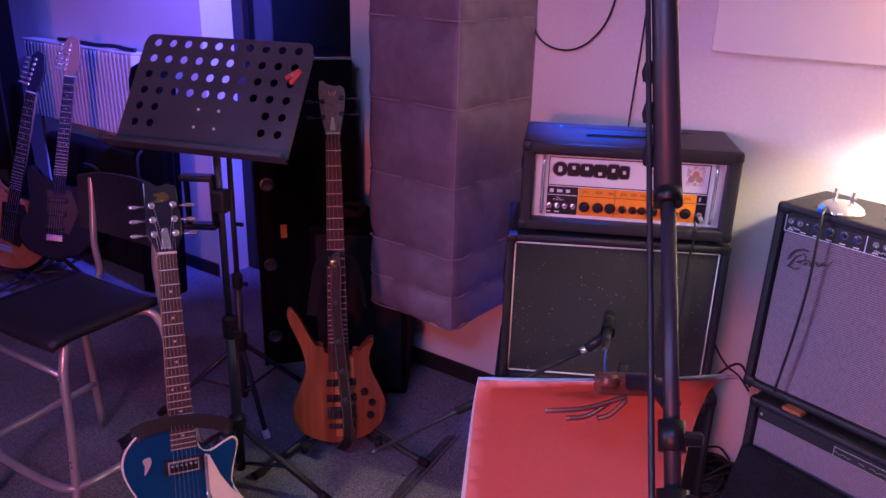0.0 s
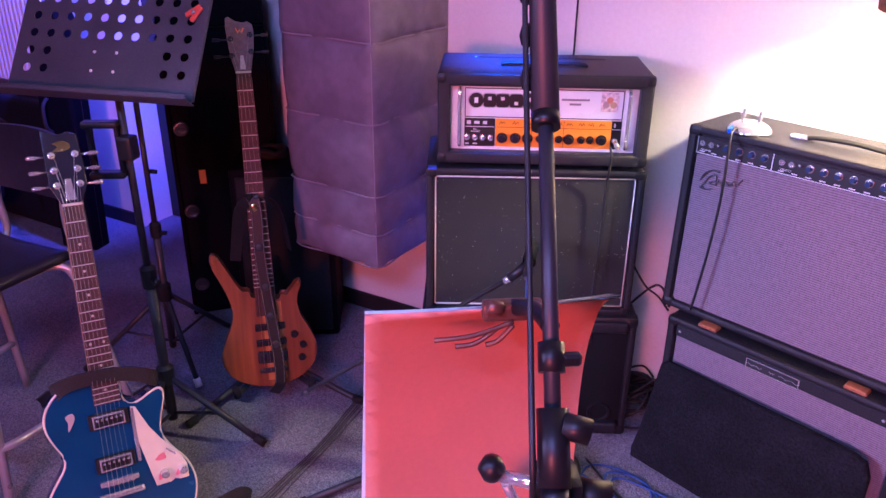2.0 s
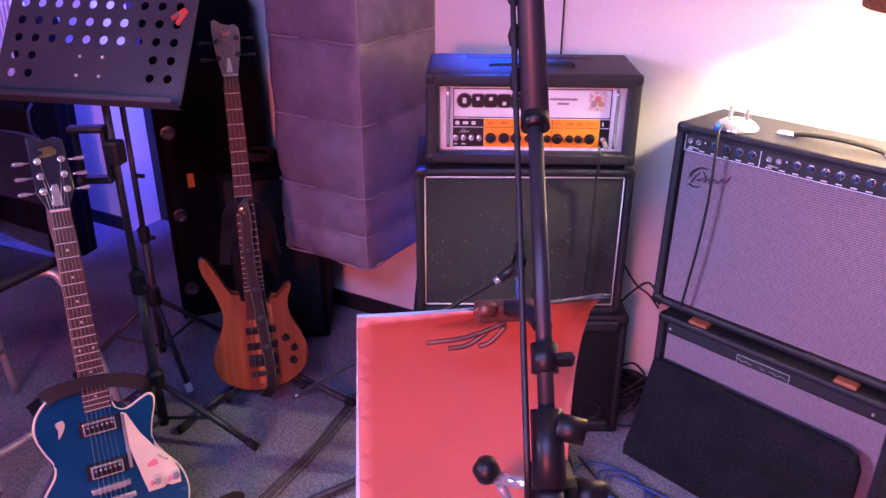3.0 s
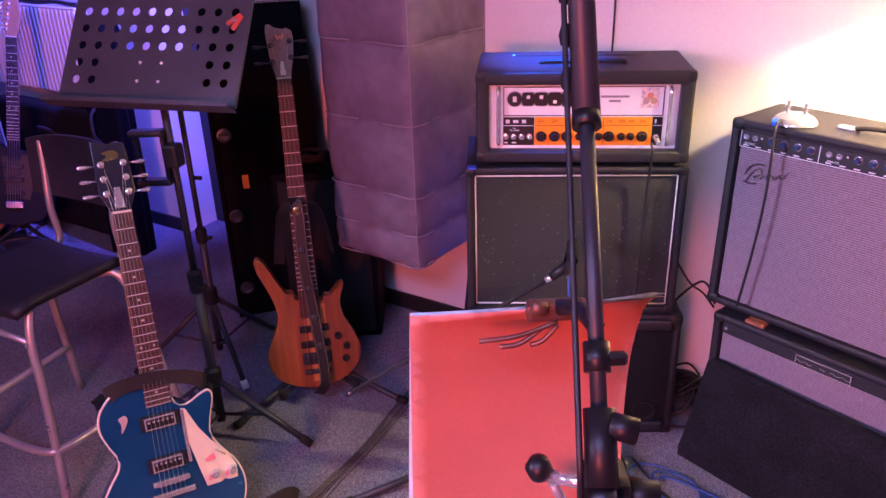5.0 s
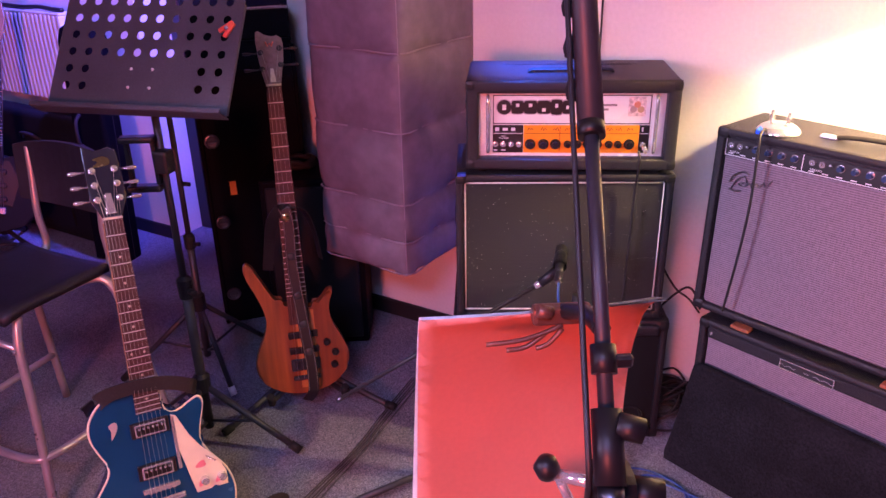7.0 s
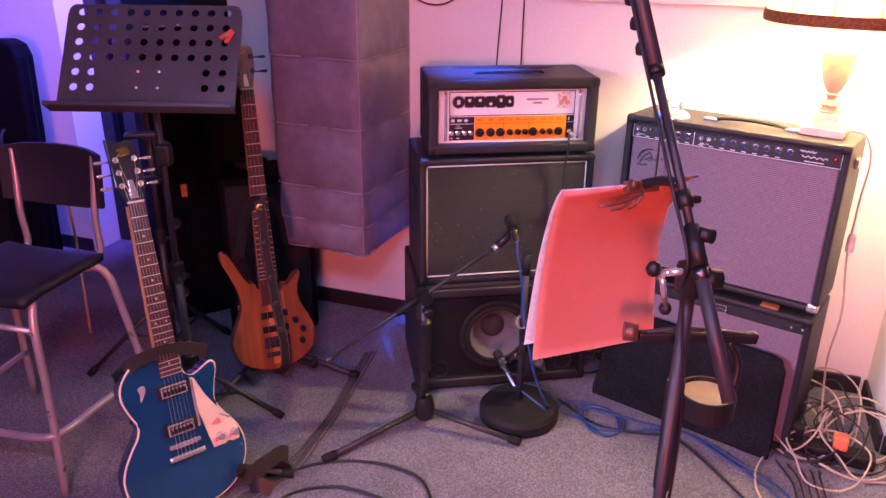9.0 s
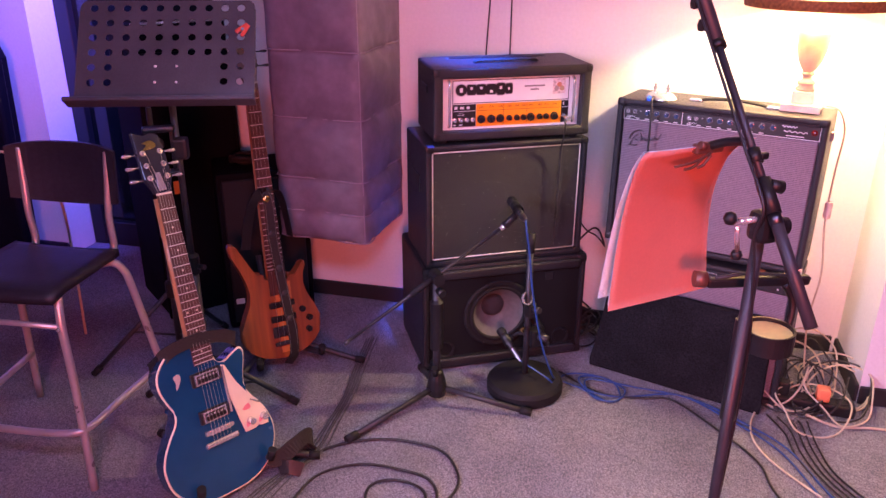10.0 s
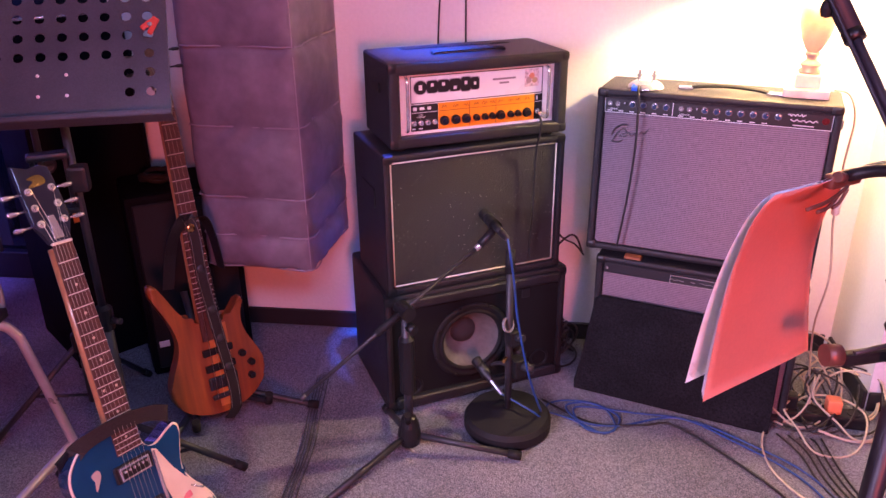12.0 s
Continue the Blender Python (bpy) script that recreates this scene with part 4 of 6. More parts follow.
def blue_guitar(m):
    o = thing("electric_guitar", m, "blue single-cutaway electric guitar with cream pickguard, on a floor stand", "guitar")
    half = [(0.0, -0.155), (0.06, -0.152), (0.115, -0.13), (0.155, -0.085), (0.168, -0.03), (0.155, 0.025), (0.125, 0.07), (0.105, 0.11), (0.109, 0.15), (0.120, 0.188), (0.124, 0.210), (0.115, 0.222), (0.094, 0.215), (0.072, 0.204), (0.052, 0.200), (0.038, 0.209), (0.030, 0.232), (0.028, 0.262)]
    left = [(-0.028, 0.277), (-0.065, 0.276), (-0.10, 0.262), (-0.128, 0.228), (-0.134, 0.19), (-0.122, 0.15), (-0.107, 0.115), (-0.112, 0.085), (-0.137, 0.05), (-0.16, 0.01), (-0.168, -0.03), (-0.156, -0.085), (-0.116, -0.13), (-0.06, -0.152)]
    outline = [(p.x, p.y) for p in smooth_line([(x, y, 0) for x, y in half + left], 4, True)]
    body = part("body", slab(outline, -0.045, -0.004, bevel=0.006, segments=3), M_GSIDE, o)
    inner = [(x * 0.972, y * 0.975 + 0.001) for x, y in outline]
    part("top", slab(inner, -0.005, 0.0, bevel=0.003, segments=2), M_BLUE, body, "glossy metallic blue top")
    part("binding", tube([(x * 0.985, y * 0.988, -0.0045) for x, y in outline], 0.0032, 6, closed=True), M_CREAM, body, "cream edge binding")
    part("neck", tube([(0, 0.20, -0.0212), (0, 0.30, -0.0197), (0, 0.45, -0.0182), (0, 0.66, -0.0163)], 0.02, 12, flat=0.75, radii=[0.028, 0.026, 0.024, 0.0215]), M_NECKWOOD, o)
    fretboard(o, 0.215, 0.668, 0.668, 0.640, 0.056, 0.040, 22, 0.001, (3, 5, 7, 9, 12, 15, 17, 19), M_ROSE)
    hd_m = pose(0, 0.672, 0.002, -9, 0, 0)
    head = part("headstock", slab([(-0.0205, 0.0), (0.0205, 0.0), (0.027, 0.018), (0.038, 0.042), (0.036, 0.10), (0.033, 0.150), (0.017, 0.158), (-0.010, 0.15), (-0.037, 0.163), (-0.037, 0.10), (-0.038, 0.042), (-0.027, 0.018)], -0.014, 0.0, bevel=0.002), M_HEAD, o, "dark veneered headstock", m=hd_m)
    part("logo", slab([(p.x, p.y) for p in smooth_line([(-0.018, 0.133, 0), (0.004, 0.138, 0), (0.016, 0.13, 0), (0.012, 0.118, 0), (-0.02, 0.115, 0), (-0.008, 0.126, 0)], 3, True)], 0.0, 0.0012), M_BRASS, head, "gold maker's mark")
    part("truss_cover", slab([(-0.011, 0.008), (0.011, 0.008), (0.006, 0.055), (-0.006, 0.055)], 0.0, 0.003, bevel=0.001, segments=1), M_CHROME, head)
    for i, y in enumerate((0.042, 0.075, 0.108)):
        tuner(head, -0.0235, y, -1, 0.0)
        tuner(head, 0.0235, y, 1, 0.0)
    guard = [(0.045, 0.195), (0.056, 0.19), (0.066, 0.165), (0.078, 0.135), (0.10, 0.10), (0.133, 0.06), (0.15, 0.022), (0.150, -0.012), (0.128, -0.012), (0.118, -0.006), (0.108, -0.012), (0.075, -0.012), (0.068, 0.02), (0.062, 0.05), (0.052, 0.10)]
    gd = part("pickguard", slab(guard, 0.002, 0.0045, bevel=0.0006, segments=1), M_CREAM, o, "cream pickguard with pink figures")
    for x, y, r in ((0.095, 0.055, 14), (0.092, 0.012, 50), (0.133, 0.01, 40)):
        part("figure", slab([(p.x, p.y) for p in smooth_line([(0.016 * math.cos(a) * (1 if i % 2 else 0.55), 0.008 * math.sin(a), 0) for i, a in enumerate([k * math.pi / 3 for k in range(6)])], 3, True)], 0, 0.0006, m=pose(x, y, 0.0046, 0, 0, r)), M_PINK, gd, "pink printed figure")
    for x, y in ((0.096, 0.014), (0.137, 0.012)):
        part("knob", lathe([(0, 0.017), (0.008, 0.017), (0.0095, 0.014), (0.010, 0.002), (0.011, 0), (0, 0)], 16), M_CHROME, gd, m=pose(x, y, 0.0045))
    part("selector", tube([(0.108, 0.072, 0.005), (0.113, 0.068, 0.016), (0.125, 0.06, 0.022)], 0.0022, 6), M_CHROME, gd)
    for y, w in ((0.178, 0.085), (0.075, 0.085)):
        p = part("pickup", box(w, 0.036, 0.010, (-0.004, y, 0.005), 0.002, 1), M_INK, o, "black framed chrome pickup")
        part("pickup_cover", box(w - 0.016, 0.030, 0.008, (-0.004, y, 0.011), 0.002, 2), M_CHROME, p)
        part("pickup_insert", box(w - 0.024, 0.021, 0.002, (-0.004, y, 0.0155), 0.001, 1), M_INK, p)
        for i in range(6):
            part("pole", lathe([(0, 0.003), (0.003, 0.0025), (0.0036, 0), (0, 0)], 8), M_CHROME, p, m=pose(-0.029 + i * 0.0102, y + 0.005, 0.0165))
    part("side_rail", box(0.008, 0.13, 0.004, (0.047, 0.125, 0.004), 0.001, 1), M_CHROME, o)
    br = part("bridge", box(0.084, 0.012, 0.013, (-0.003, 0.032, 0.012), 0.003, 2), M_CHROME, o, m=pose(0, 0, 0, 0, 0, 0))
    for i in range(6):
        part("saddle", box(0.008, 0.014, 0.005, (-0.029 + i * 0.0105, 0.032, 0.019), 0.001, 1), M_CHROME, br)
    part("tailpiece", tube([(-0.05, 0.0, 0.014), (-0.044, 0, 0.014), (0.04, 0, 0.014), (0.046, 0, 0.014)], 0.008, 10, flat=0.8), M_CHROME, o)
    for i in range(6):
        xb, xn = -0.029 + i * 0.0105, -0.0175 + i * 0.007
        part("string", tube([(xb, 0.0, 0.021), (xb, 0.032, 0.0225), (xn, 0.672, 0.011), ((-0.0235 if i < 3 else 0.0235) * 0.9, 0.672 + (0.042, 0.075, 0.108)[i if i < 3 else 5 - i], -0.004)], 0.00022 + 0.00005 * (5 - i), 4), M_STRING, o)
    # pale pinkish base paints in the brightness that chrome would reflect
    part("emblem", slab([(p.x, p.y) for p in smooth_line([(-0.09, 0.205, 0), (-0.075, 0.21, 0), (-0.072, 0.195, 0), (-0.088, 0.17, 0), (-0.086, 0.19, 0)], 3, True)], 0.0005, 0.003), material("bright_chrome_tint", (0.55, 0.45, 0.42), 0.4, metal=0.3), o, "chrome f-shaped emblem")
    part("strap_pin", lathe([(0.003, 0), (0.004, 0.008), (0.008, 0.01), (0, 0.012)], 10), M_CHROME, o, m=pose(0.02, -0.155, -0.02, 90))
    return o


G1 = axes((-0.570, 1.453, 0.182), (0.89, 0.45, -0.08), (-0.084, 0.279, 0.958))
blue_guitar(G1)


def ribbon(points, width, thick, across, steps=6):
    """A flat strap along a line, laid across a direction."""
    ps = smooth_line(points, steps)
    bm = bmesh.new()
    rows = []
    a = Vector(across).normalized()
    for i, p in enumerate(ps):
        d = (ps[min(i + 1, len(ps) - 1)] - ps[max(i - 1, 0)]).normalized()
        s = (a - d * a.dot(d)).normalized()
        u = d.cross(s)
        rows.append([bm.verts.new(p + s * x * width / 2 + u * z * thick / 2) for x, z in ((-1, -1), (1, -1), (1, 1), (-1, 1))])
    for r, q in zip(rows, rows[1:]):
        for k in range(4):
            bm.faces.new((r[k], r[(k + 1) % 4], q[(k + 1) % 4], q[k]))
    bm.faces.new(rows[0][::-1])
    bm.faces.new(rows[-1])
    return bm


st = thing("guitar_strap", G1, "dark woven guitar strap draped over the blue guitar's neck", "strap")
part("webbing", ribbon([(-0.105, 0.250, -0.02), (-0.098, 0.268, 0.0), (-0.065, 0.282, 0.016), (0.0, 0.284, 0.020), (0.06, 0.272, 0.016), (0.10, 0.252, 0.006), (0.118, 0.232, -0.03)], 0.036, 0.003, (0, 1, 0.35)), M_STRAP, st)
part("end_tab", ribbon([(-0.125, 0.262, -0.02), (-0.118, 0.25, -0.028), (-0.112, 0.22, -0.045)], 0.03, 0.004, (1, 0.3, 0)), M_LEATHER, st, "black leather end")
st2 = thing("guitar_strap", pose(0, 0, 0), "dark strap trailing in a loop on the carpet by the guitar", "strap")
part("webbing", ribbon([(-0.455, 1.50, 0.07), (-0.42, 1.49, 0.05), (-0.37, 1.50, 0.075), (-0.325, 1.535, 0.075), (-0.31, 1.555, 0.04), (-0.33, 1.55, 0.012), (-0.375, 1.515, 0.01), (-0.42, 1.48, 0.012)], 0.045, 0.004, (0.1, 0.45, 1)), M_STRAP, st2)
part("end_tab", ribbon([(-0.42, 1.485, 0.02), (-0.395, 1.47, 0.03), (-0.36, 1.46, 0.015)], 0.04, 0.006, (0, 0.5, 1)), M_LEATHER, st2, "black leather end")


def bass_guitar(m):
    o = thing("bass_guitar", m, "amber-brown four-string bass guitar with a dark strap, on a floor stand", "guitar")
    pts = [(0.0, -0.09), (0.048, -0.084), (0.095, -0.063), (0.132, -0.022), (0.142, 0.02), (0.125, 0.075), (0.103, 0.12), (0.092, 0.16), (0.094, 0.195), (0.104, 0.222), (0.107, 0.236), (0.096, 0.237), (0.078, 0.215), (0.055, 0.192), (0.032, 0.188), (0.0, 0.192), (-0.032, 0.198), (-0.058, 0.212), (-0.083, 0.25), (-0.108, 0.30), (-0.128, 0.335), (-0.144, 0.335), (-0.146, 0.31), (-0.128, 0.265), (-0.108, 0.215), (-0.097, 0.165), (-0.103, 0.12), (-0.125, 0.07), (-0.143, 0.015), (-0.133, -0.028), (-0.096, -0.064), (-0.048, -0.084)]
    outline = [(p.x, p.y) for p in smooth_line([(x, y, 0) for x, y in pts], 3, True)]
    part("body", slab(outline, -0.042, 0.0, bevel=0.012, segments=4), sunburst_material(), o, "oiled amber wood body")
    part("centre_strip", slab([(-0.012, -0.07), (0.044, -0.07), (0.044, 0.18), (-0.012, 0.18)], -0.002, 0.0015), material("pale_maple", (0.44, 0.14, 0.04), 0.4, grain=0.15, scale=50, coat=0.3), o, "paler wood centre strip")
    part("neck", tube([(0, 0.15, -0.0222), (0, 0.3, -0.0208), (0, 0.5, -0.0187), (0, 0.83, -0.0152)], 0.02, 12, flat=0.7, radii=[0.031, 0.029, 0.026, 0.021]), M_NECKWOOD, o)
    fretboard(o, 0.14, 0.846, 0.846, 0.818, 0.06, 0.040, 24, 0.0, (), M_ROSE)
    head = part("headstock", slab([(-0.02, 0.0), (0.02, 0.0), (0.026, 0.03), (0.034, 0.07), (0.037, 0.11), (0.034, 0.128), (0.022, 0.136), (0.006, 0.131), (-0.012, 0.136), (-0.026, 0.149), (-0.035, 0.146), (-0.037, 0.12), (-0.033, 0.07), (-0.027, 0.03)], -0.014, 0.0, bevel=0.002), material("bass_head", (0.19, 0.125, 0.125), 0.4, grain=0.2, scale=70), o, "brown wooden headstock", m=pose(0, 0.848, 0, -12, 0, 0))
    part("logo", tube([(-0.010, 0.118, 0.001), (-0.005, 0.106, 0.001), (0, 0.114, 0.001), (0.005, 0.106, 0.001), (0.010, 0.118, 0.001)], 0.0022, 5), material("red_mark", (0.9, 0.25, 0.16), 0.4), head, "small red maker's mark")
    for i, y in enumerate((0.045, 0.09)):
        tuner(head, -0.026, y, -1, 0.0, mat=M_STEEL)
        tuner(head, 0.026, y + 0.01, 1, 0.0, mat=M_STEEL)
    part("truss_cover", slab([(-0.008, 0.008), (0.008, 0.008), (0.004, 0.045), (-0.004, 0.045)], 0.0, 0.003), M_PIPING, head)
    for y in (0.105, 0.055):
        p = part("pickup", box(0.088, 0.02, 0.012, (0.006, y, 0.005), 0.003, 2), M_BLACK, o)
    b = part("bridge", box(0.086, 0.038, 0.010, (0.006, 0.008, 0.006), 0.003, 1), M_STEEL, o, "dark metal bridge")
    for i in range(4):
        part("saddle", box(0.012, 0.026, 0.008, (-0.02 + i * 0.018, 0.010, 0.013), 0.002, 1), M_STEEL, b)
    part("tailpiece", box(0.082, 0.014, 0.012, (0.006, -0.035, 0.007), 0.003, 1), M_STEEL, o)
    for x, y in ((0.075, 0.072), (0.098, 0.036), (0.092, -0.005)):
        part("knob", lathe([(0, 0.016), (0.008, 0.016), (0.010, 0.013), (0.0105, 0), (0, 0)], 16), M_BLACK, o, m=pose(x, y, 0.0))
    for i in range(4):
        xb, xn = -0.021 + i * 0.018, -0.0145 + i * 0.0097
        part("string", tube([(xb, -0.035, 0.014), (xb, 0.01, 0.019), (xn, 0.850, 0.009), ((-0.024 if i < 2 else 0.024), 0.850 + (0.045, 0.09, 0.10, 0.055)[i], -0.006)], 0.00045 - 0.00006 * i, 4), M_STRING, o)
    return o


G2 = axes((-0.300, 2.030, 0.158), (0.985, 0.17, -0.01), (-0.022, 0.150, 0.988))
bass_guitar(G2)
sb = thing("bass_strap", G2, "black leather strap with round conchos hanging down the bass", "strap")
web = part("leather_band", ribbon([(-0.075, 0.30, -0.06), (-0.06, 0.40, -0.03), (-0.045, 0.47, 0.008), (-0.012, 0.505, 0.024), (-0.002, 0.46, 0.028), (-0.004, 0.34, 0.03), (0.006, 0.20, 0.032), (0.016, 0.08, 0.034), (0.022, 0.0, 0.034), (0.02, -0.07, 0.03), (0.0, -0.11, 0.01)], 0.032, 0.003, (1, 0, 0.05)), M_LEATHER, sb)
part("leather_band", ribbon([(-0.01, 0.50, 0.02), (0.04, 0.49, 0.0), (0.07, 0.42, -0.04), (0.085, 0.32, -0.06)], 0.03, 0.003, (0.3, 0.3, 1)), M_LEATHER, sb)
for s in (-1, 1):
    part("stitching", tube(smooth_line([(x + s * 0.0130, y, z + 0.003) for x, y, z in ((-0.012, 0.505, 0.024), (-0.002, 0.46, 0.028), (-0.004, 0.34, 0.03), (0.006, 0.20, 0.032), (0.016, 0.08, 0.034), (0.022, 0.0, 0.034), (0.02, -0.07, 0.03))], 5), 0.0006, 4), material("grey_thread", (0.22, 0.21, 0.20), 0.7), web, "pale stitched edge")
for x, y, z in ((-0.008, 0.478, 0.03), (-0.004, 0.36, 0.033), (0.003, 0.24, 0.035), (0.010, 0.15, 0.037), (0.018, 0.06, 0.038)):
    part("concho", lathe([(0, 0.004), (0.006, 0.0035), (0.010, 0.002), (0.012, 0), (0, 0)], 16), M_BRASS if y > 0.45 else M_STEEL, web, m=pose(x, y, z))


def guitar_stand(m, yoke, colour=M_STEEL):
    """Tubular floor stand: origin on the floor under the instrument, y to the back."""
    o = thing("guitar_stand", m, "black tubular guitar stand with padded arms", "stand", "guitar stands")
    part("upright", cyl((0, 0.16, 0.10), (0, 0.28, yoke), 0.011, 12), colour, o)
    part("cradle_bar", tube(smooth_line([(-0.11, -0.01, 0.075), (-0.10, 0.03, 0.062), (-0.05, 0.09, 0.06), (0.05, 0.09, 0.06), (0.10, 0.03, 0.062), (0.11, -0.01, 0.075)], 4), 0.009, 8), colour, o)
    for s in (-1, 1):
        part("arm_pad", tube([(s * 0.11, -0.01, 0.072), (s * 0.112, -0.02, 0.105)], 0.012, 10), M_RUBBER, o)
        leg = part("leg", tube(smooth_line([(0, 0.16, 0.12), (s * 0.08, 0.10, 0.07), (s * 0.25, -0.03, 0.012)], 4), 0.010, 10), colour, o)
        part("rubber_foot", tube([(s * 0.235, -0.018, 0.016), (s * 0.26, -0.038, 0.012)], 0.013, 10), M_RUBBER, leg)
    leg = part("leg", cyl((0, 0.16, 0.12), (0, 0.40, 0.012), 0.010, 10), colour, o)
    part("rubber_foot", tube([(0, 0.385, 0.016), (0, 0.41, 0.012)], 0.013, 10), M_RUBBER, leg)
    part("hub", lathe([(0, 0.09), (0.02, 0.09), (0.02, 0.15), (0, 0.15)], 14), M_BLACK, o, m=pose(0, 0.16, 0))
    return o


guitar_stand(pose(-0.545, 1.43, 0, 0, 0, 27), 0.34)
guitar_stand(pose(-0.29, 1.99, 0, 0, 0, 9), 0.36)

# guitars by the radiator
M_EBONY = material("dark_fingerboard", (0.014, 0.010, 0.010), 0.65, spec=0.2, grain=0.3, scale=90)
M_NATURAL = material("natural_ash_body", (0.38, 0.13, 0.06), 0.35, grain=0.2, scale=30, coat=0.4)


def plain_guitar(m, body_mat, head_mat, label):
    o = thing("electric_guitar", m, label, "guitar", "guitars by the radiator")
    pts = [(0.0, -0.17), (0.08, -0.16), (0.15, -0.10), (0.155, -0.03), (0.115, 0.05), (0.11, 0.10), (0.13, 0.18), (0.115, 0.20), (0.07, 0.15), (0.03, 0.16), (-0.03, 0.17), (-0.07, 0.18), (-0.11, 0.23), (-0.14, 0.22), (-0.125, 0.12), (-0.11, 0.05), (-0.155, -0.04), (-0.145, -0.11), (-0.08, -0.16)]
    part("body", slab([(p.x, p.y) for p in smooth_line([(x, y, 0) for x, y in pts], 3, True)], -0.042, 0.0, bevel=0.01, segments=2), body_mat, o)
    part("neck", tube([(0, 0.12, -0.016), (0, 0.64, -0.016)], 0.022, 10, flat=0.7), M_NECKWOOD, o)
    fretboard(o, 0.12, 0.64, 0.64, 0.62, 0.055, 0.042, 21, 0.0, (3, 5, 7, 9, 12), M_EBONY)
    h = part("headstock", slab([(-0.02, 0), (0.02, 0), (0.03, 0.03), (0.035, 0.10), (0.02, 0.17), (-0.015, 0.18), (-0.035, 0.15), (-0.03, 0.04)], -0.014, 0.0, bevel=0.002), head_mat, o, m=pose(0, 0.645, 0, -8, 0, 0))
    for i in range(6):
        tuner(h, -0.022 + 0.002 * i, 0.03 + i * 0.022, -1, 0.0)
    part("pickguard", slab([(-0.05, 0.13), (0.05, 0.14), (0.09, 0.05), (0.06, -0.06), (-0.03, -0.04)], 0.001, 0.004), M_BLACK, o)
    for y in (-0.03, 0.03, 0.09):
        part("pickup", box(0.08, 0.02, 0.008, (0, y, 0.006), 0.003, 1), M_BLACK, o)
    part("bridge", box(0.07, 0.03, 0.012, (0, -0.08, 0.006), 0.003, 1), M_CHROME, o)
    for i in range(6):
        part("string", tube([(-0.026 + i * 0.0105, -0.08, 0.012), (-0.0175 + i * 0.007, 0.645, 0.009)], 0.0006, 4), M_STRING, o)
    return o


plain_guitar(axes((-1.968, 3.30, 0.257), (0.93, -0.05, -0.24), (0.187, 0.10, 0.736)), M_NATURAL, M_HEAD, "natural wood electric guitar standing against the wall")
plain_guitar(axes((-1.739, 3.29, 0.321), (0.95, 0.15, -0.14), (0.097, 0.281, 0.955)), material("black_satin_body", (0.006, 0.0055, 0.006), 0.6, spec=0.2, stain=0.1), M_NECKWOOD, "black electric guitar with a pale neck by the radiator")
for x, y, a in ((-2.01, 3.23, -6), (-1.775, 3.22, 8)):
    guitar_stand(pose(x, y, 0, 0, 0, a), 0.5)


def tall_case(m):
    """A big flight case stood on end, with ribbed edges."""
    w, d, h = 0.44, 0.18, 1.50
    o = thing("tall_case", m, "tall black case stood on end behind the guitars", "case")
    part("body", box(w, d, h - 0.02, (0, 0, h / 2 + 0.01), 0.018, 3), M_CASE, o)
    for s in (-1, 1):
        part("edge_strip", box(0.012, 0.012, h - 0.10, (s * (w / 2 - 0.006), -d / 2 + 0.004, h / 2 + 0.01), 0.004, 1), M_RUBBER, o)
        part("foot", box(0.06, d - 0.04, 0.014, (s * 0.16, 0, 0.007), 0.003, 1), M_RUBBER, o)
    for z in (0.48, 1.02):
        part("latch", box(0.05, 0.012, 0.07, (0.16, -d / 2 - 0.004, z), 0.004, 1), M_STEEL, o)
    part("handle", tube(smooth_line([(0.05, -d / 2, 0.69), (0.05, -d / 2 - 0.035, 0.71), (0.05, -d / 2 - 0.035, 0.81), (0.05, -d / 2, 0.83)], 4), 0.009, 8), M_STRAP, o)
    return o


tall_case(pose(-2.178, 3.51, 0))


def upright_case(m):
    """A slim soft case on end, leaning back on the wall."""
    w, d, h = 0.175, 0.11, 1.03
    o = thing("soft_case", m, "slim black soft case with a rounded top, stood on end", "case")
    pts = [(-w / 2, 0.0), (w / 2, 0.0), (w / 2, h - 0.07), (w / 2 - 0.02, h - 0.02), (w / 2 - 0.06, h), (-w / 2 + 0.06, h), (-w / 2 + 0.02, h - 0.02), (-w / 2, h - 0.07)]
    part("body", slab(pts, -d, 0.0, bevel=0.02, segments=3, m=FRONT), M_CASE, o)
    part("zip", tube([(x * 0.97, d / 2, z * 0.99 + 0.004) for x, z in pts], 0.004, 5, closed=True), M_RUBBER, o)
    part("handle", tube(smooth_line([(-0.03, -0.002, 0.52), (-0.03, -0.03, 0.55), (-0.03, -0.03, 0.63), (-0.03, -0.002, 0.66)], 4), 0.008, 6), M_STRAP, o)
    return o


upright_case(pose(-1.29, 3.215, 0, -3, 0, -22))


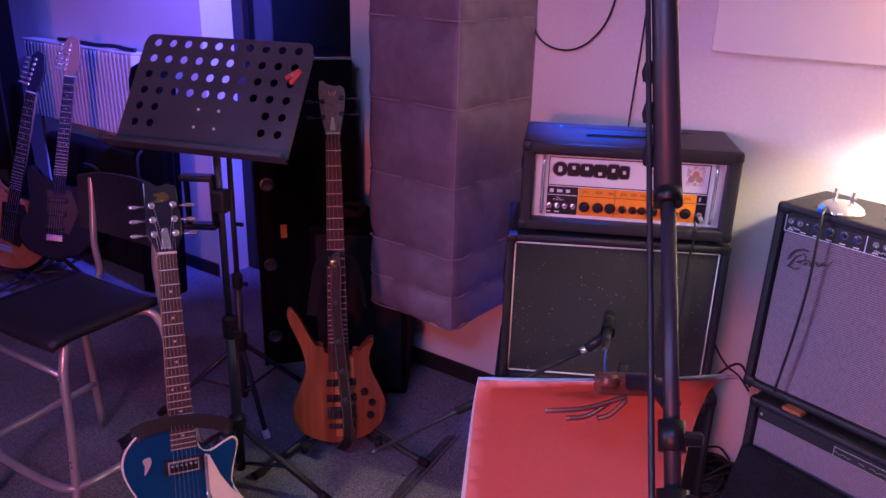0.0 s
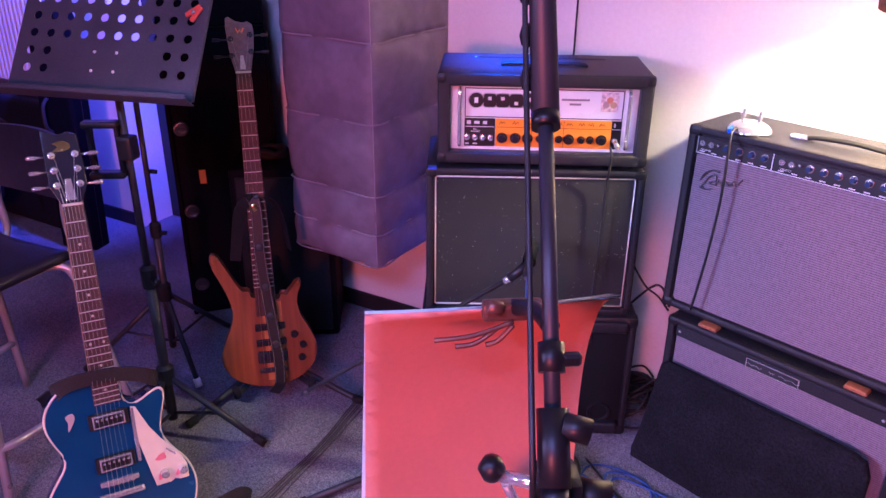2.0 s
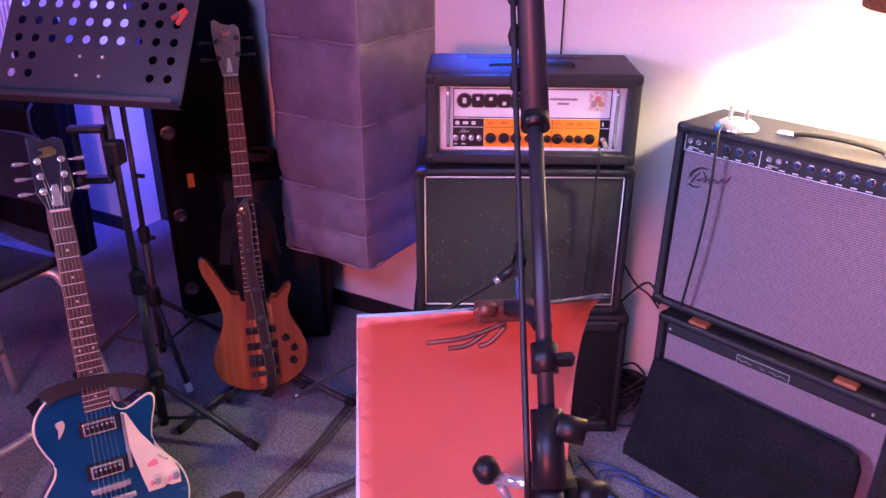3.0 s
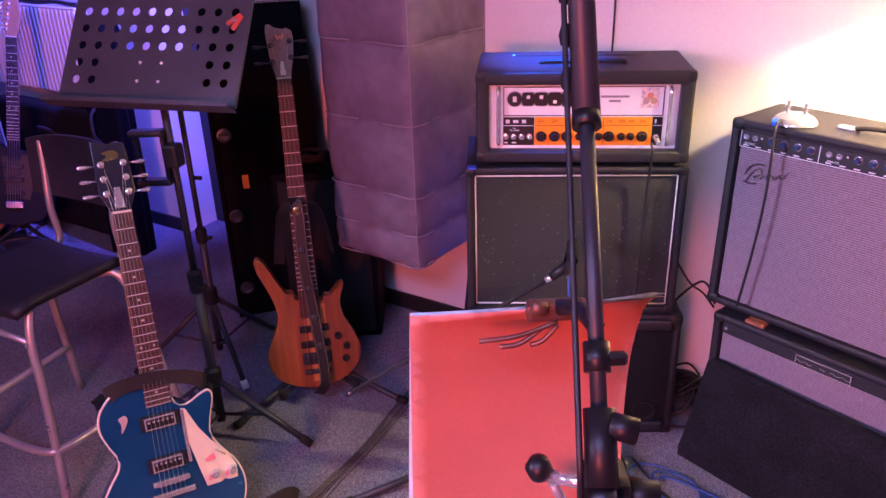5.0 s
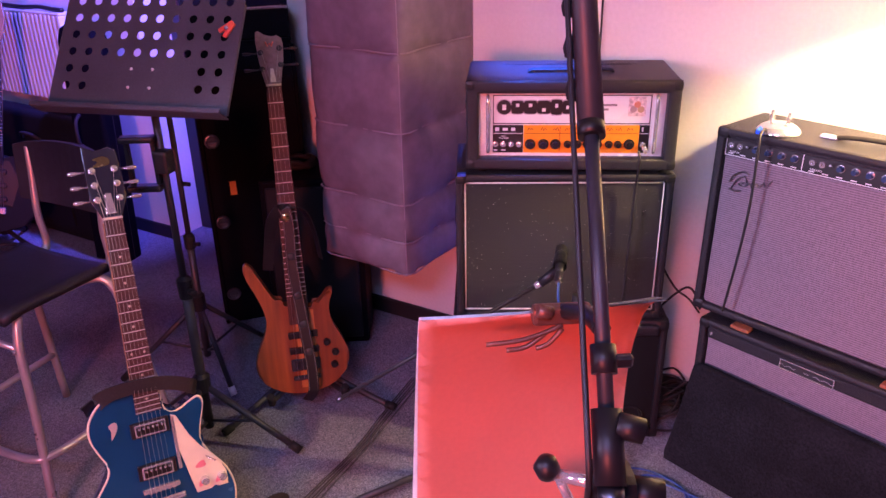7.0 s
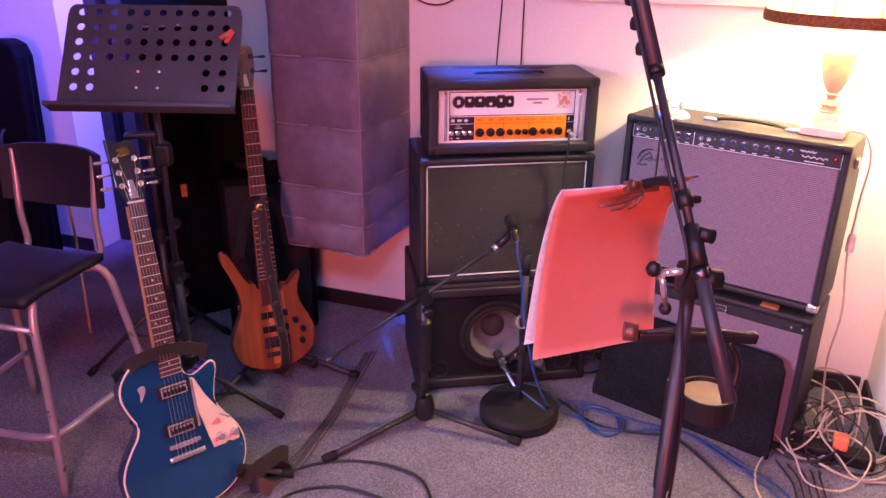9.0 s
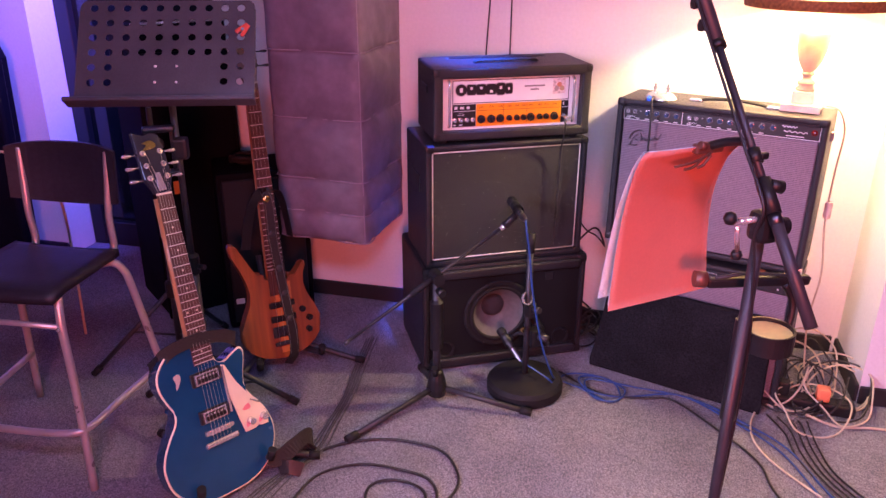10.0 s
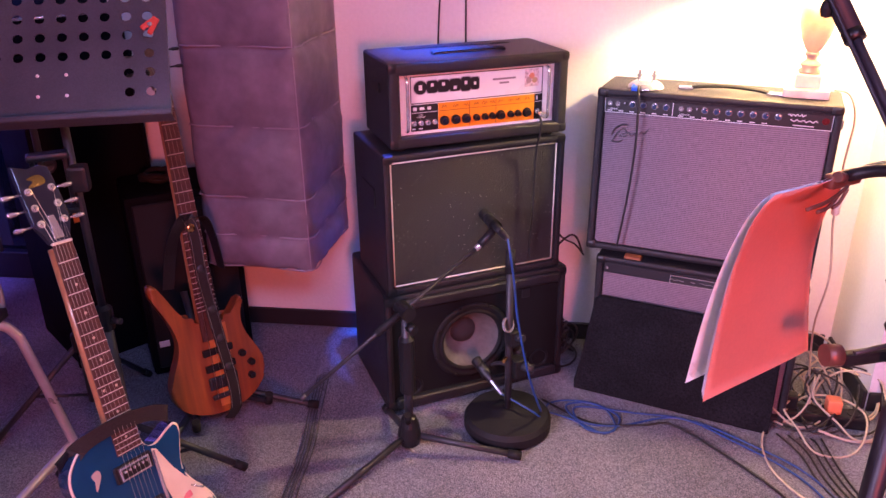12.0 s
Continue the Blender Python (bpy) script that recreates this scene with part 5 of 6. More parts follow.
def keyboard_bag(m):
    """A long soft case on its side: x along the wall, y into it."""
    w, d, h = 0.84, 0.105, 0.60
    o = thing("keyboard_bag", m, "long black soft case stood on its side below the radiator", "bag")
    nylon = material("black_case_nylon", (0.008, 0.008, 0.010), 0.8, grain=0.25, scale=150, stain=0.25, stain_scale=5, bump=0.4, spec=0.2)
    part("body", box(w, d, h, (-w / 2, d / 2, h / 2), 0.03, 4), nylon, o, smooth=True)
    part("zip", tube(smooth_line([(-0.012, 0.05, 0.03), (-0.004, 0.05, 0.3), (-0.012, 0.05, h - 0.025), (-w / 2, 0.05, h + 0.001), (-w + 0.012, 0.05, h - 0.025)], 5), 0.004, 5), M_RUBBER, o)
    part("handle", tube(smooth_line([(-w / 2 - 0.07, -0.002, 0.47), (-w / 2 - 0.04, -0.022, 0.50), (-w / 2 + 0.04, -0.022, 0.50), (-w / 2 + 0.07, -0.002, 0.47)], 4), 0.009, 6), M_STRAP, o)
    part("pocket", box(0.4, 0.014, 0.26, (-w / 2, -0.004, 0.20), 0.006, 2), nylon, o)
    return o


keyboard_bag(WALL_M @ pose(-1.42, -0.14, 0))

# ---- music stand ----


def perforated(w, h, nx, ny, r, skip, t=0.0012):
    """A sheet with round holes on a grid, in the xz plane; skip tells which cells stay closed."""
    bm = bmesh.new()
    cw, ch = w / nx, h / ny

    def vert(x, z, y, seen):
        key = (round(x, 5), round(z, 5), y)
        if key not in seen:
            seen[key] = bm.verts.new((x, y, z))
        return seen[key]

    seen = {}
    for i in range(nx):
        for j in range(ny):
            cx, cz = -w / 2 + (i + 0.5) * cw, (j + 0.5) * ch
            ring = [(cx + cw / 2, cz), (cx + cw / 2, cz + ch / 2), (cx, cz + ch / 2), (cx - cw / 2, cz + ch / 2), (cx - cw / 2, cz), (cx - cw / 2, cz - ch / 2), (cx, cz - ch / 2), (cx + cw / 2, cz - ch / 2)]
            for y in (-t, t):
                out = [vert(x, z, y, seen) for x, z in ring]
                if skip(i, j):
                    bm.faces.new(out if y < 0 else out[::-1])
                else:
                    q = []
                    for k in range(16):
                        a = k * math.pi / 8
                        q.append(vert(cx + r * math.cos(a), cz + r * math.sin(a), y, seen))
                    for k in range(8):
                        vs = [out[k], out[(k + 1) % 8], q[(2 * k + 2) % 16], q[2 * k + 1], q[2 * k]]
                        bm.faces.new(vs if y < 0 else vs[::-1])
            if not skip(i, j):
                for k in range(16):
                    a, b = k * math.pi / 8, (k + 1) * math.pi / 8
                    p = [vert(cx + r * math.cos(u), cz + r * math.sin(u), y, seen) for u, y in ((a, -t), (b, -t), (b, t), (a, t))]
                    bm.faces.new(p)
    return bm


M_DESK = material("black_powder_coat", (0.056, 0.055, 0.068), 0.4, spec=0.6, grain=0.15, scale=300, stain=0.2, stain_scale=8, bump=0.2)


def music_stand(m, pole_xy):
    o = thing("music_stand", m, "black perforated music stand with a red clothes peg on its desk", "music stand")
    w, h, pitch, row = 0.468, 0.306, 0.0436, 0.0433
    tilt = pose(0, 0, 0, -34.9, 0, 0)
    low = 0.068 - row / 2
    sheet = perforated(10 * pitch, 6 * row, 10, 6, 0.0106, lambda i, j: 2 <= i <= 7 and j < 2)
    bmesh.ops.translate(sheet, vec=(0, 0, low), verts=sheet.verts)
    box(10 * pitch, 0.0024, low, (0, 0, low / 2), 0, 1, sheet)
    for s in (-1, 1):
        x0, x1, top = s * 5 * pitch, s * w / 2, low + 6 * row
        slab([(x0, 0.0), (x1, 0.0), (x1, top - 0.022), (x1 - s * 0.003, top - 0.010), (x1 - s * 0.010, top - 0.002), (x0, top)], -0.0012, 0.0012, sheet, FRONT)
    part("desk", sheet, M_DESK, o, "black perforated metal desk", m=tilt)
    part("lip", box(w + 0.022, 0.045, 0.003, (-0.004, -0.021, 0.0), 0.0012, 1, m=tilt), M_DESK, o)
    part("lip_edge", box(w + 0.022, 0.003, 0.010, (-0.004, -0.043, 0.005), 0.0012, 1, m=tilt), M_DESK, o)
    for s in (-1, 1):
        part("rim", box(0.003, 0.009, h - 0.035, (s * w / 2, 0.003, h / 2 - 0.008), 0.001, 1, m=tilt), M_DESK, o)
    part("rim", box(w - 0.03, 0.009, 0.003, (0, 0.003, low + 6 * row), 0.001, 1, m=tilt), M_DESK, o)
    for x in (-0.0281, 0.0281):
        for z in (0.0666, 0.1125):
            part("rivet", lathe([(0, 0.003), (0.003, 0.0025), (0.004, 0), (0, 0)], 10), M_WHITE_INK, o, m=tilt @ pose(x, -0.002, z, 90))
    part("bracket", box(0.09, 0.02, 0.09, (0, 0.014, 0.08), 0.004, 1, m=tilt), M_STEEL, o)
    px, py = pole_xy
    z0 = -m.translation.z
    part("knuckle", box(0.03, 0.05, 0.05, (px, py - 0.01, 0.03), 0.008, 2), M_BLACK, o)
    part("inner_pole", cyl((px, py, -0.50), (px, py, 0.03), 0.0095, 12), M_STEEL, o)
    part("pole", cyl((px, py, z0 + 0.06), (px, py, -0.49), 0.014, 14), M_STEEL, o)
    cl = part("collar", lathe([(0.014, -0.53), (0.02, -0.525), (0.021, -0.47), (0.011, -0.46)], 16), M_BLACK, o, m=pose(px, py, 0))
    part("wing_screw", tube([(px + 0.018, py - 0.01, -0.50), (px + 0.04, py - 0.02, -0.50)], 0.008, 8), M_BLACK, o)
    part("tripod_hub", lathe([(0.014, z0 + 0.18), (0.024, z0 + 0.19), (0.024, z0 + 0.235), (0.014, z0 + 0.245)], 16), M_BLACK, o, m=pose(px, py, 0))
    inv = m.inverted()
    for f in ((-0.303, 1.81, 0.012), (-0.76, 2.03, 0.012), (-0.66, 1.60, 0.012)):
        q = inv @ Vector(f)
        top = Vector((px, py, z0 + 0.21))
        leg = part("leg", cyl(top, q, 0.0095, 10), M_STEEL, o)
        part("rubber_foot", cyl(q + (top - q).normalized() * 0.035, q, 0.0125, 10), M_RUBBER, leg)
        part("brace", cyl((px, py, z0 + 0.08), top + (q - top) * 0.55, 0.005, 8), M_STEEL, o)
    # side clamp with a square phone holder
    hx, hy, hz = px - 0.032, py - 0.025, -0.135
    ho = part("phone_holder", frame_ring(0.075, 0.135, 0.010, 0.02, 0, 0, 0.003), M_BLACK, o, "empty black phone holder", m=pose(hx - 0.005, hy - 0.01, hz - 0.07, 0, 0, 15))
    part("holder_jaw", box(0.085, 0.035, 0.016, (0, 0.0, 0.13), 0.006, 2), M_BLACK, ho)
    part("holder_jaw", box(0.085, 0.035, 0.016, (0, 0.0, 0.004), 0.006, 2), M_BLACK, ho)
    part("holder_clamp", box(0.04, 0.04, 0.06, (hx + 0.045, hy + 0.01, hz), 0.008, 2), M_BLACK, o)
    return o


MS = pose(-0.592, 1.801, 1.0145, 0, 0, -16.7)
music_stand(MS, (-0.004, 0.087))
pg = thing("clothes_peg", MS @ pose(0, 0, 0, -34.9, 0, 0) @ pose(0.203, -0.006, 0.216, 0, 40, 0), "red plastic clothes peg clipped to the music stand", "peg")
M_RED = material("red_plastic", (0.60, 0.07, 0.04), 0.4)
part("jaw", box(0.011, 0.007, 0.040, (-0.006, 0, 0.0), 0.003, 2, m=Matrix.Rotation(0.22, 4, "Y")), M_RED, pg)
part("jaw", box(0.011, 0.007, 0.040, (0.006, 0, 0.0), 0.003, 2, m=Matrix.Rotation(-0.22, 4, "Y")), M_RED, pg)
part("spring", cyl((-0.002, -0.006, 0.0), (0.002, 0.006, 0.0), 0.005, 8), M_CHROME, pg)



def thin_stand():
    """A slim straight stand behind the music stand."""
    c = Vector((-0.640, 2.215, 0))
    o = thing("slim_stand", Matrix.Translation(c), "slim black tubular stand with tripod legs behind the music stand", "stand")
    part("pole", cyl((0, 0, 0.10), (0.004, 0, 0.52), 0.0115, 12), M_STEEL, o)
    part("inner_pole", cyl((0.004, 0, 0.50), (0.006, 0, 0.93), 0.0085, 12), M_STEEL, o)
    part("collar", lathe([(0.0115, 0.485), (0.017, 0.49), (0.0175, 0.53), (0.0085, 0.54)], 14), M_BLACK, o, m=pose(0.004, 0, 0))
    part("wing_screw", tube([(0.016, -0.006, 0.70), (0.036, -0.012, 0.70)], 0.007, 8), M_BLACK, o)
    part("wing_screw", tube([(0.016, -0.006, 0.505), (0.036, -0.012, 0.505)], 0.007, 8), M_BLACK, o)
    part("hub", lathe([(0.0115, 0.27), (0.022, 0.275), (0.022, 0.325), (0.0115, 0.335)], 14), M_BLACK, o)
    for x, y, mat in ((-0.546, 2.108, M_WHITE_INK), (-0.935, 2.233, M_RUBBER), (-0.462, 2.43, M_RUBBER)):
        q = Vector((x, y, 0.012)) - c
        leg = part("leg", cyl((0, 0, 0.30), q, 0.0085, 10), M_STEEL, o)
        part("foot", cyl(q + (Vector((0, 0, 0.30)) - q) * 0.09, q, 0.0115, 10), mat, leg, "pale plastic foot" if mat is M_WHITE_INK else "")
        part("brace", cyl((0, 0, 0.12), Vector((0, 0, 0.30)) + (q - Vector((0, 0, 0.30))) * 0.5, 0.0045, 8), M_STEEL, o)
    return o


thin_stand()

# ---- bar chair ----
M_SEAT = material("dark_brown_seat", (0.018, 0.018, 0.028), 0.5, spec=0.35, grain=0.15, scale=90, stain=0.2, stain_scale=7, bump=0.15)
M_TUBE = material("silver_painted_tube", (0.52, 0.50, 0.50), 0.32, metal=0.6, stain=0.1, stain_scale=15)


def bar_chair(m):
    o = thing("bar_chair", m, "high chair with dark seat and back on silver tube legs", "chair")
    w, d, z = 0.335, 0.31, 0.585
    bm = bmesh.new()
    n = 12
    grid = [[None] * (n + 1) for _ in range(n + 1)]
    for lay in (0, 1):
        for i in range(n + 1):
            for j in range(n + 1):
                x, y = (i / n - 0.5) * w, (j / n - 0.5) * d
                k = max(abs(i / n - 0.5), abs(j / n - 0.5)) * 2
                drop = 0.010 * max(0, (0.5 - j / n) * 2 - 0.7) / 0.3
                grid[i][j] = bm.verts.new((x, y, z - drop - (0.004 if k > 0.95 else 0) + 0.006 * (abs(i / n - 0.5) * 2) ** 2 - (0.022 if lay else 0)))
        for i in range(n):
            for j in range(n):
                q = (grid[i][j], grid[i + 1][j], grid[i + 1][j + 1], grid[i][j + 1])
                bm.faces.new(q if not lay else q[::-1])
        if not lay:
            first = [row[:] for row in grid]
    for k in range(n):
        for a, b in (((k, 0), (k + 1, 0)), ((k + 1, n), (k, n)), ((0, k + 1), (0, k)), ((n, k), (n, k + 1))):
            bm.faces.new((first[b[0]][b[1]], first[a[0]][a[1]], grid[a[0]][a[1]], grid[b[0]][b[1]]))
    part("seat", bm, M_SEAT, o, smooth=True)
    back = bmesh.new()
    rows = []
    for i in range(13):
        s = i / 12 - 0.5
        y = 0.185 + 0.04 * (1 - (2 * s) ** 2)
        top = 0.878 - 0.012 * (2 * s) ** 4
        low = 0.715 - 0.02 * (1 - (2 * s) ** 2)
        rows.append([back.verts.new((s * 0.345, y + k, zz)) for k, zz in ((-0.006, low), (0.008, top), (0.02, top), (0.006, low))])
    for a, b in zip(rows, rows[1:]):
        for k in range(4):
            back.faces.new((a[k], b[k], b[(k + 1) % 4], a[(k + 1) % 4]))
    back.faces.new(rows[0])
    back.faces.new(rows[-1][::-1])
    part("backrest", back, M_SEAT, o, smooth=False)
    for s in (-1, 1):
        part("back_post", tube(smooth_line([(s * 0.128, 0.03, z - 0.031), (s * 0.128, 0.15, z - 0.030), (s * 0.129, 0.192, z - 0.010), (s * 0.131, 0.190, z + 0.09), (s * 0.136, 0.205, 0.78), (s * 0.140, 0.215, 0.86)], 6), 0.0105, 10), M_TUBE, o, smooth=True)
        part("leg", tube(smooth_line([(s * 0.150, -0.11, z - 0.031), (s * 0.163, -0.135, 0.48), (s * 0.178, -0.15, 0.30), (s * 0.203, -0.186, 0.0)], 5), 0.0115, 10), M_TUBE, o, smooth=True)
        part("leg", tube(smooth_line([(s * 0.125, 0.10, z - 0.031), (s * 0.155, 0.132, z - 0.033), (s * 0.178, 0.145, z - 0.06), (s * 0.195, 0.155, 0.45), (s * 0.25, 0.208, 0.0)], 5), 0.0115, 10), M_TUBE, o, smooth=True)
        part("bolt", lathe([(0, 0.004), (0.006, 0.003), (0.007, 0), (0, 0)], 10), M_CHROME, o, m=pose(s * 0.163, -0.149, 0.48, 90))
    ring = smooth_line([(-0.222, 0.182, 0.180), (-0.205, 0.0, 0.180), (-0.196, -0.145, 0.180), (-0.15, -0.185, 0.180), (0.0, -0.195, 0.180), (0.15, -0.185, 0.180), (0.196, -0.145, 0.180), (0.205, 0.0, 0.180), (0.222, 0.182, 0.180)], 5)
    part("foot_ring", tube(ring, 0.0105, 10), M_TUBE, o, smooth=True)
    part("cross_rail", cyl((-0.163, -0.135, 0.48), (0.163, -0.135, 0.48), 0.008, 8), M_TUBE, o)
    return o


bar_chair(pose(-0.993, 1.864, 0, 0, 0, -31))

# ---- microphone stands by the cabinets ----
M_MIC = material("dark_grey_mic", (0.03, 0.03, 0.034), 0.45, metal=0.5, stain=0.1, stain_scale=30)
M_SILVER = material("xlr_silver", (0.22, 0.23, 0.26), 0.35, metal=1.0)


def microphone(a, b, label):
    """A slim instrument microphone whose head is at a and whose plug is at b."""
    a, b = Vector(a), Vector(b)
    o = thing("microphone", Matrix.Translation(b), label, "microphone")
    q = (a - b).to_track_quat("Z", "Y").to_matrix().to_4x4()
    n = (a - b).length
    part("body", lathe([(0, 0.02), (0.0095, 0.02), (0.0105, n * 0.25), (0.0145, n * 0.62), (0.0155, n * 0.72), (0.0135, n * 0.73), (0.0135, n * 0.76)], 18), M_MIC, o, m=q, smooth=True)
    part("grille", lathe([(0.0135, n * 0.76), (0.0155, n * 0.77), (0.0155, n * 0.95), (0.012, n * 0.99), (0, n)], 18), M_RUBBER, o, m=q)
    part("plug", lathe([(0, -0.03), (0.006, -0.03), (0.0095, -0.01), (0.0095, 0.022), (0, 0.022)], 14), M_SILVER, o, "silver plug", m=q)
    part("clip", lathe([(0.0165, n * 0.35), (0.0175, n * 0.4), (0.0165, n * 0.55), (0.0145, n * 0.55)], 14), M_BLACK, o, m=q)
    return o


def boom_stand():
    c = Vector((0.130, 1.668, 0))
    o = thing("microphone_stand", Matrix.Translation(c), "low black boom microphone stand with tripod legs, on the carpet", "stand")
    part("pole", cyl((0, 0, 0.06), (0, 0, 0.45), 0.0125, 14), M_STEEL, o)
    part("sleeve", lathe([(0.0125, 0.20), (0.021, 0.205), (0.0215, 0.37), (0.0125, 0.38)], 16), M_BLACK, o)
    part("hub", lathe([(0.0, 0.035), (0.03, 0.035), (0.034, 0.06), (0.028, 0.095), (0.02, 0.12), (0.013, 0.125)], 18), M_BLACK, o)
    part("hub_knob", cyl((-0.012, -0.02, 0.12), (-0.02, -0.035, 0.155), 0.010, 10), M_BLACK, o)
    for f in ((-0.20, 1.555, 0.014), (0.382, 1.488, 0.014), (0.148, 1.872, 0.014)):
        q = Vector(f) - c
        leg = part("leg", cyl((q.x * 0.06, q.y * 0.06, 0.06), q, 0.0095, 10), M_STEEL, o)
        part("rubber_foot", cyl(q * 0.9 + Vector((0, 0, 0.006)), q * 1.02, 0.0135, 10), M_RUBBER, leg)
    part("clutch", lathe([(0, -0.025), (0.02, -0.025), (0.022, 0), (0.02, 0.025), (0, 0.025)], 16), M_BLACK, o, m=pose(0, 0.0, 0.455, 90))
    part("clutch_knob", cyl((0, -0.02, 0.42), (0.004, -0.045, 0.415), 0.013, 10), M_BLACK, o)
    d = Vector((0.262, -0.006, 0.162)).normalized()
    b = Vector((0, 0, 0.46))
    part("boom", cyl(b - d * 0.345, b + d * 0.27, 0.0058, 10), M_STEEL, o)
    part("boom_grip", cyl(b - d * 0.10, b - d * 0.01, 0.0105, 12), M_RUBBER, o)
    part("boom_end", cyl(b - d * 0.352, b - d * 0.335, 0.0072, 10), M_ALU, o)
    part("boom_tip", cyl(b + d * 0.245, b + d * 0.27, 0.0085, 12), M_CHROME, o)
    part("mic_clip", cyl(b + d * 0.26, b + d * 0.31 + Vector((0.0, 0.0, 0.01)), 0.012, 10), M_BLACK, o)
    return o


boom_stand()
microphone((0.424, 1.768, 0.640), (0.380, 1.592, 0.647), "black instrument microphone pointing at the flecked speaker grille")


def round_stand():
    c = Vector((0.438, 1.638, 0))
    o = thing("microphone_stand", Matrix.Translation(c), "short black microphone stand on a round cast base", "stand")
    part("base", lathe([(0, 0), (0.122, 0), (0.128, 0.008), (0.128, 0.035), (0.118, 0.048), (0.05, 0.058), (0.02, 0.066), (0, 0.066)], 44), M_RUBBER, o, smooth=False)
    part("pole", cyl((0, 0, 0.06), (0.005, 0.015, 0.55), 0.0105, 14), M_STEEL, o)
    part("top_grip", cyl((0.004, 0.013, 0.50), (0.006, 0.017, 0.565), 0.0135, 12), M_RUBBER, o)
    part("clamp", box(0.035, 0.04, 0.05, (0.01, 0.0, 0.30), 0.008, 2), M_BLACK, o)
    part("clamp", box(0.04, 0.045, 0.06, (0.025, -0.005, 0.20), 0.008, 2), M_BLACK, o)
    part("clamp_knob", cyl((0.03, -0.02, 0.21), (0.055, -0.045, 0.205), 0.013, 10), M_STEEL, o)
    part("clamp_knob", cyl((0.01, -0.02, 0.31), (0.02, -0.042, 0.315), 0.011, 10), M_STEEL, o)
    part("clamp_ring", lathe([(0.018, -0.004), (0.022, -0.004), (0.022, 0.004), (0.018, 0.004), (0.018, -0.004)], 18, m=pose(-0.006, 0.0, 0.345, 70, 0, 20)), M_CHROME, o, "chrome clamp ring")
    part("clamp_bolt", cyl((-0.018, -0.01, 0.245), (-0.032, -0.02, 0.243), 0.006, 10), M_BRASS, o, "brass clamp bolt")
    part("side_arm", tube(smooth_line([(0.02, 0.0, 0.20), (0.0, 0.05, 0.19), (0.005, 0.10, 0.155)], 4), 0.006, 8), M_STEEL, o)
    return o


round_stand()
microphone((0.398, 1.765, 0.176), (0.421, 1.680, 0.119), "small black microphone pointing into the bass speaker cone")

microphone((0.468, 1.668, 0.262), (0.514, 1.655, 0.172), "black microphone with a pale label clamped to the round stand")
band = thing("microphone_label", axes((0.5105, 1.6565, 0.178), (1, 0, 0.5), (-0.456, 0.132, 0.88)), "small pale printed label on the microphone's plug end", "label")
part("sleeve", lathe([(0.0102, -0.006), (0.0106, -0.006), (0.0106, 0.006), (0.0102, 0.006)], 14, m=pose(0, 0, 0, -90)), M_WHITE_INK, band)

# ---- near stand with pages ----
BOOM_A, BOOM_D = Vector((0.1643, 0.4652, 1.155)), Vector((0.0835, 0.878, 1.0)).normalized()


def on_boom(z):
    return BOOM_A + BOOM_D * ((z - BOOM_A.z) / BOOM_D.z)


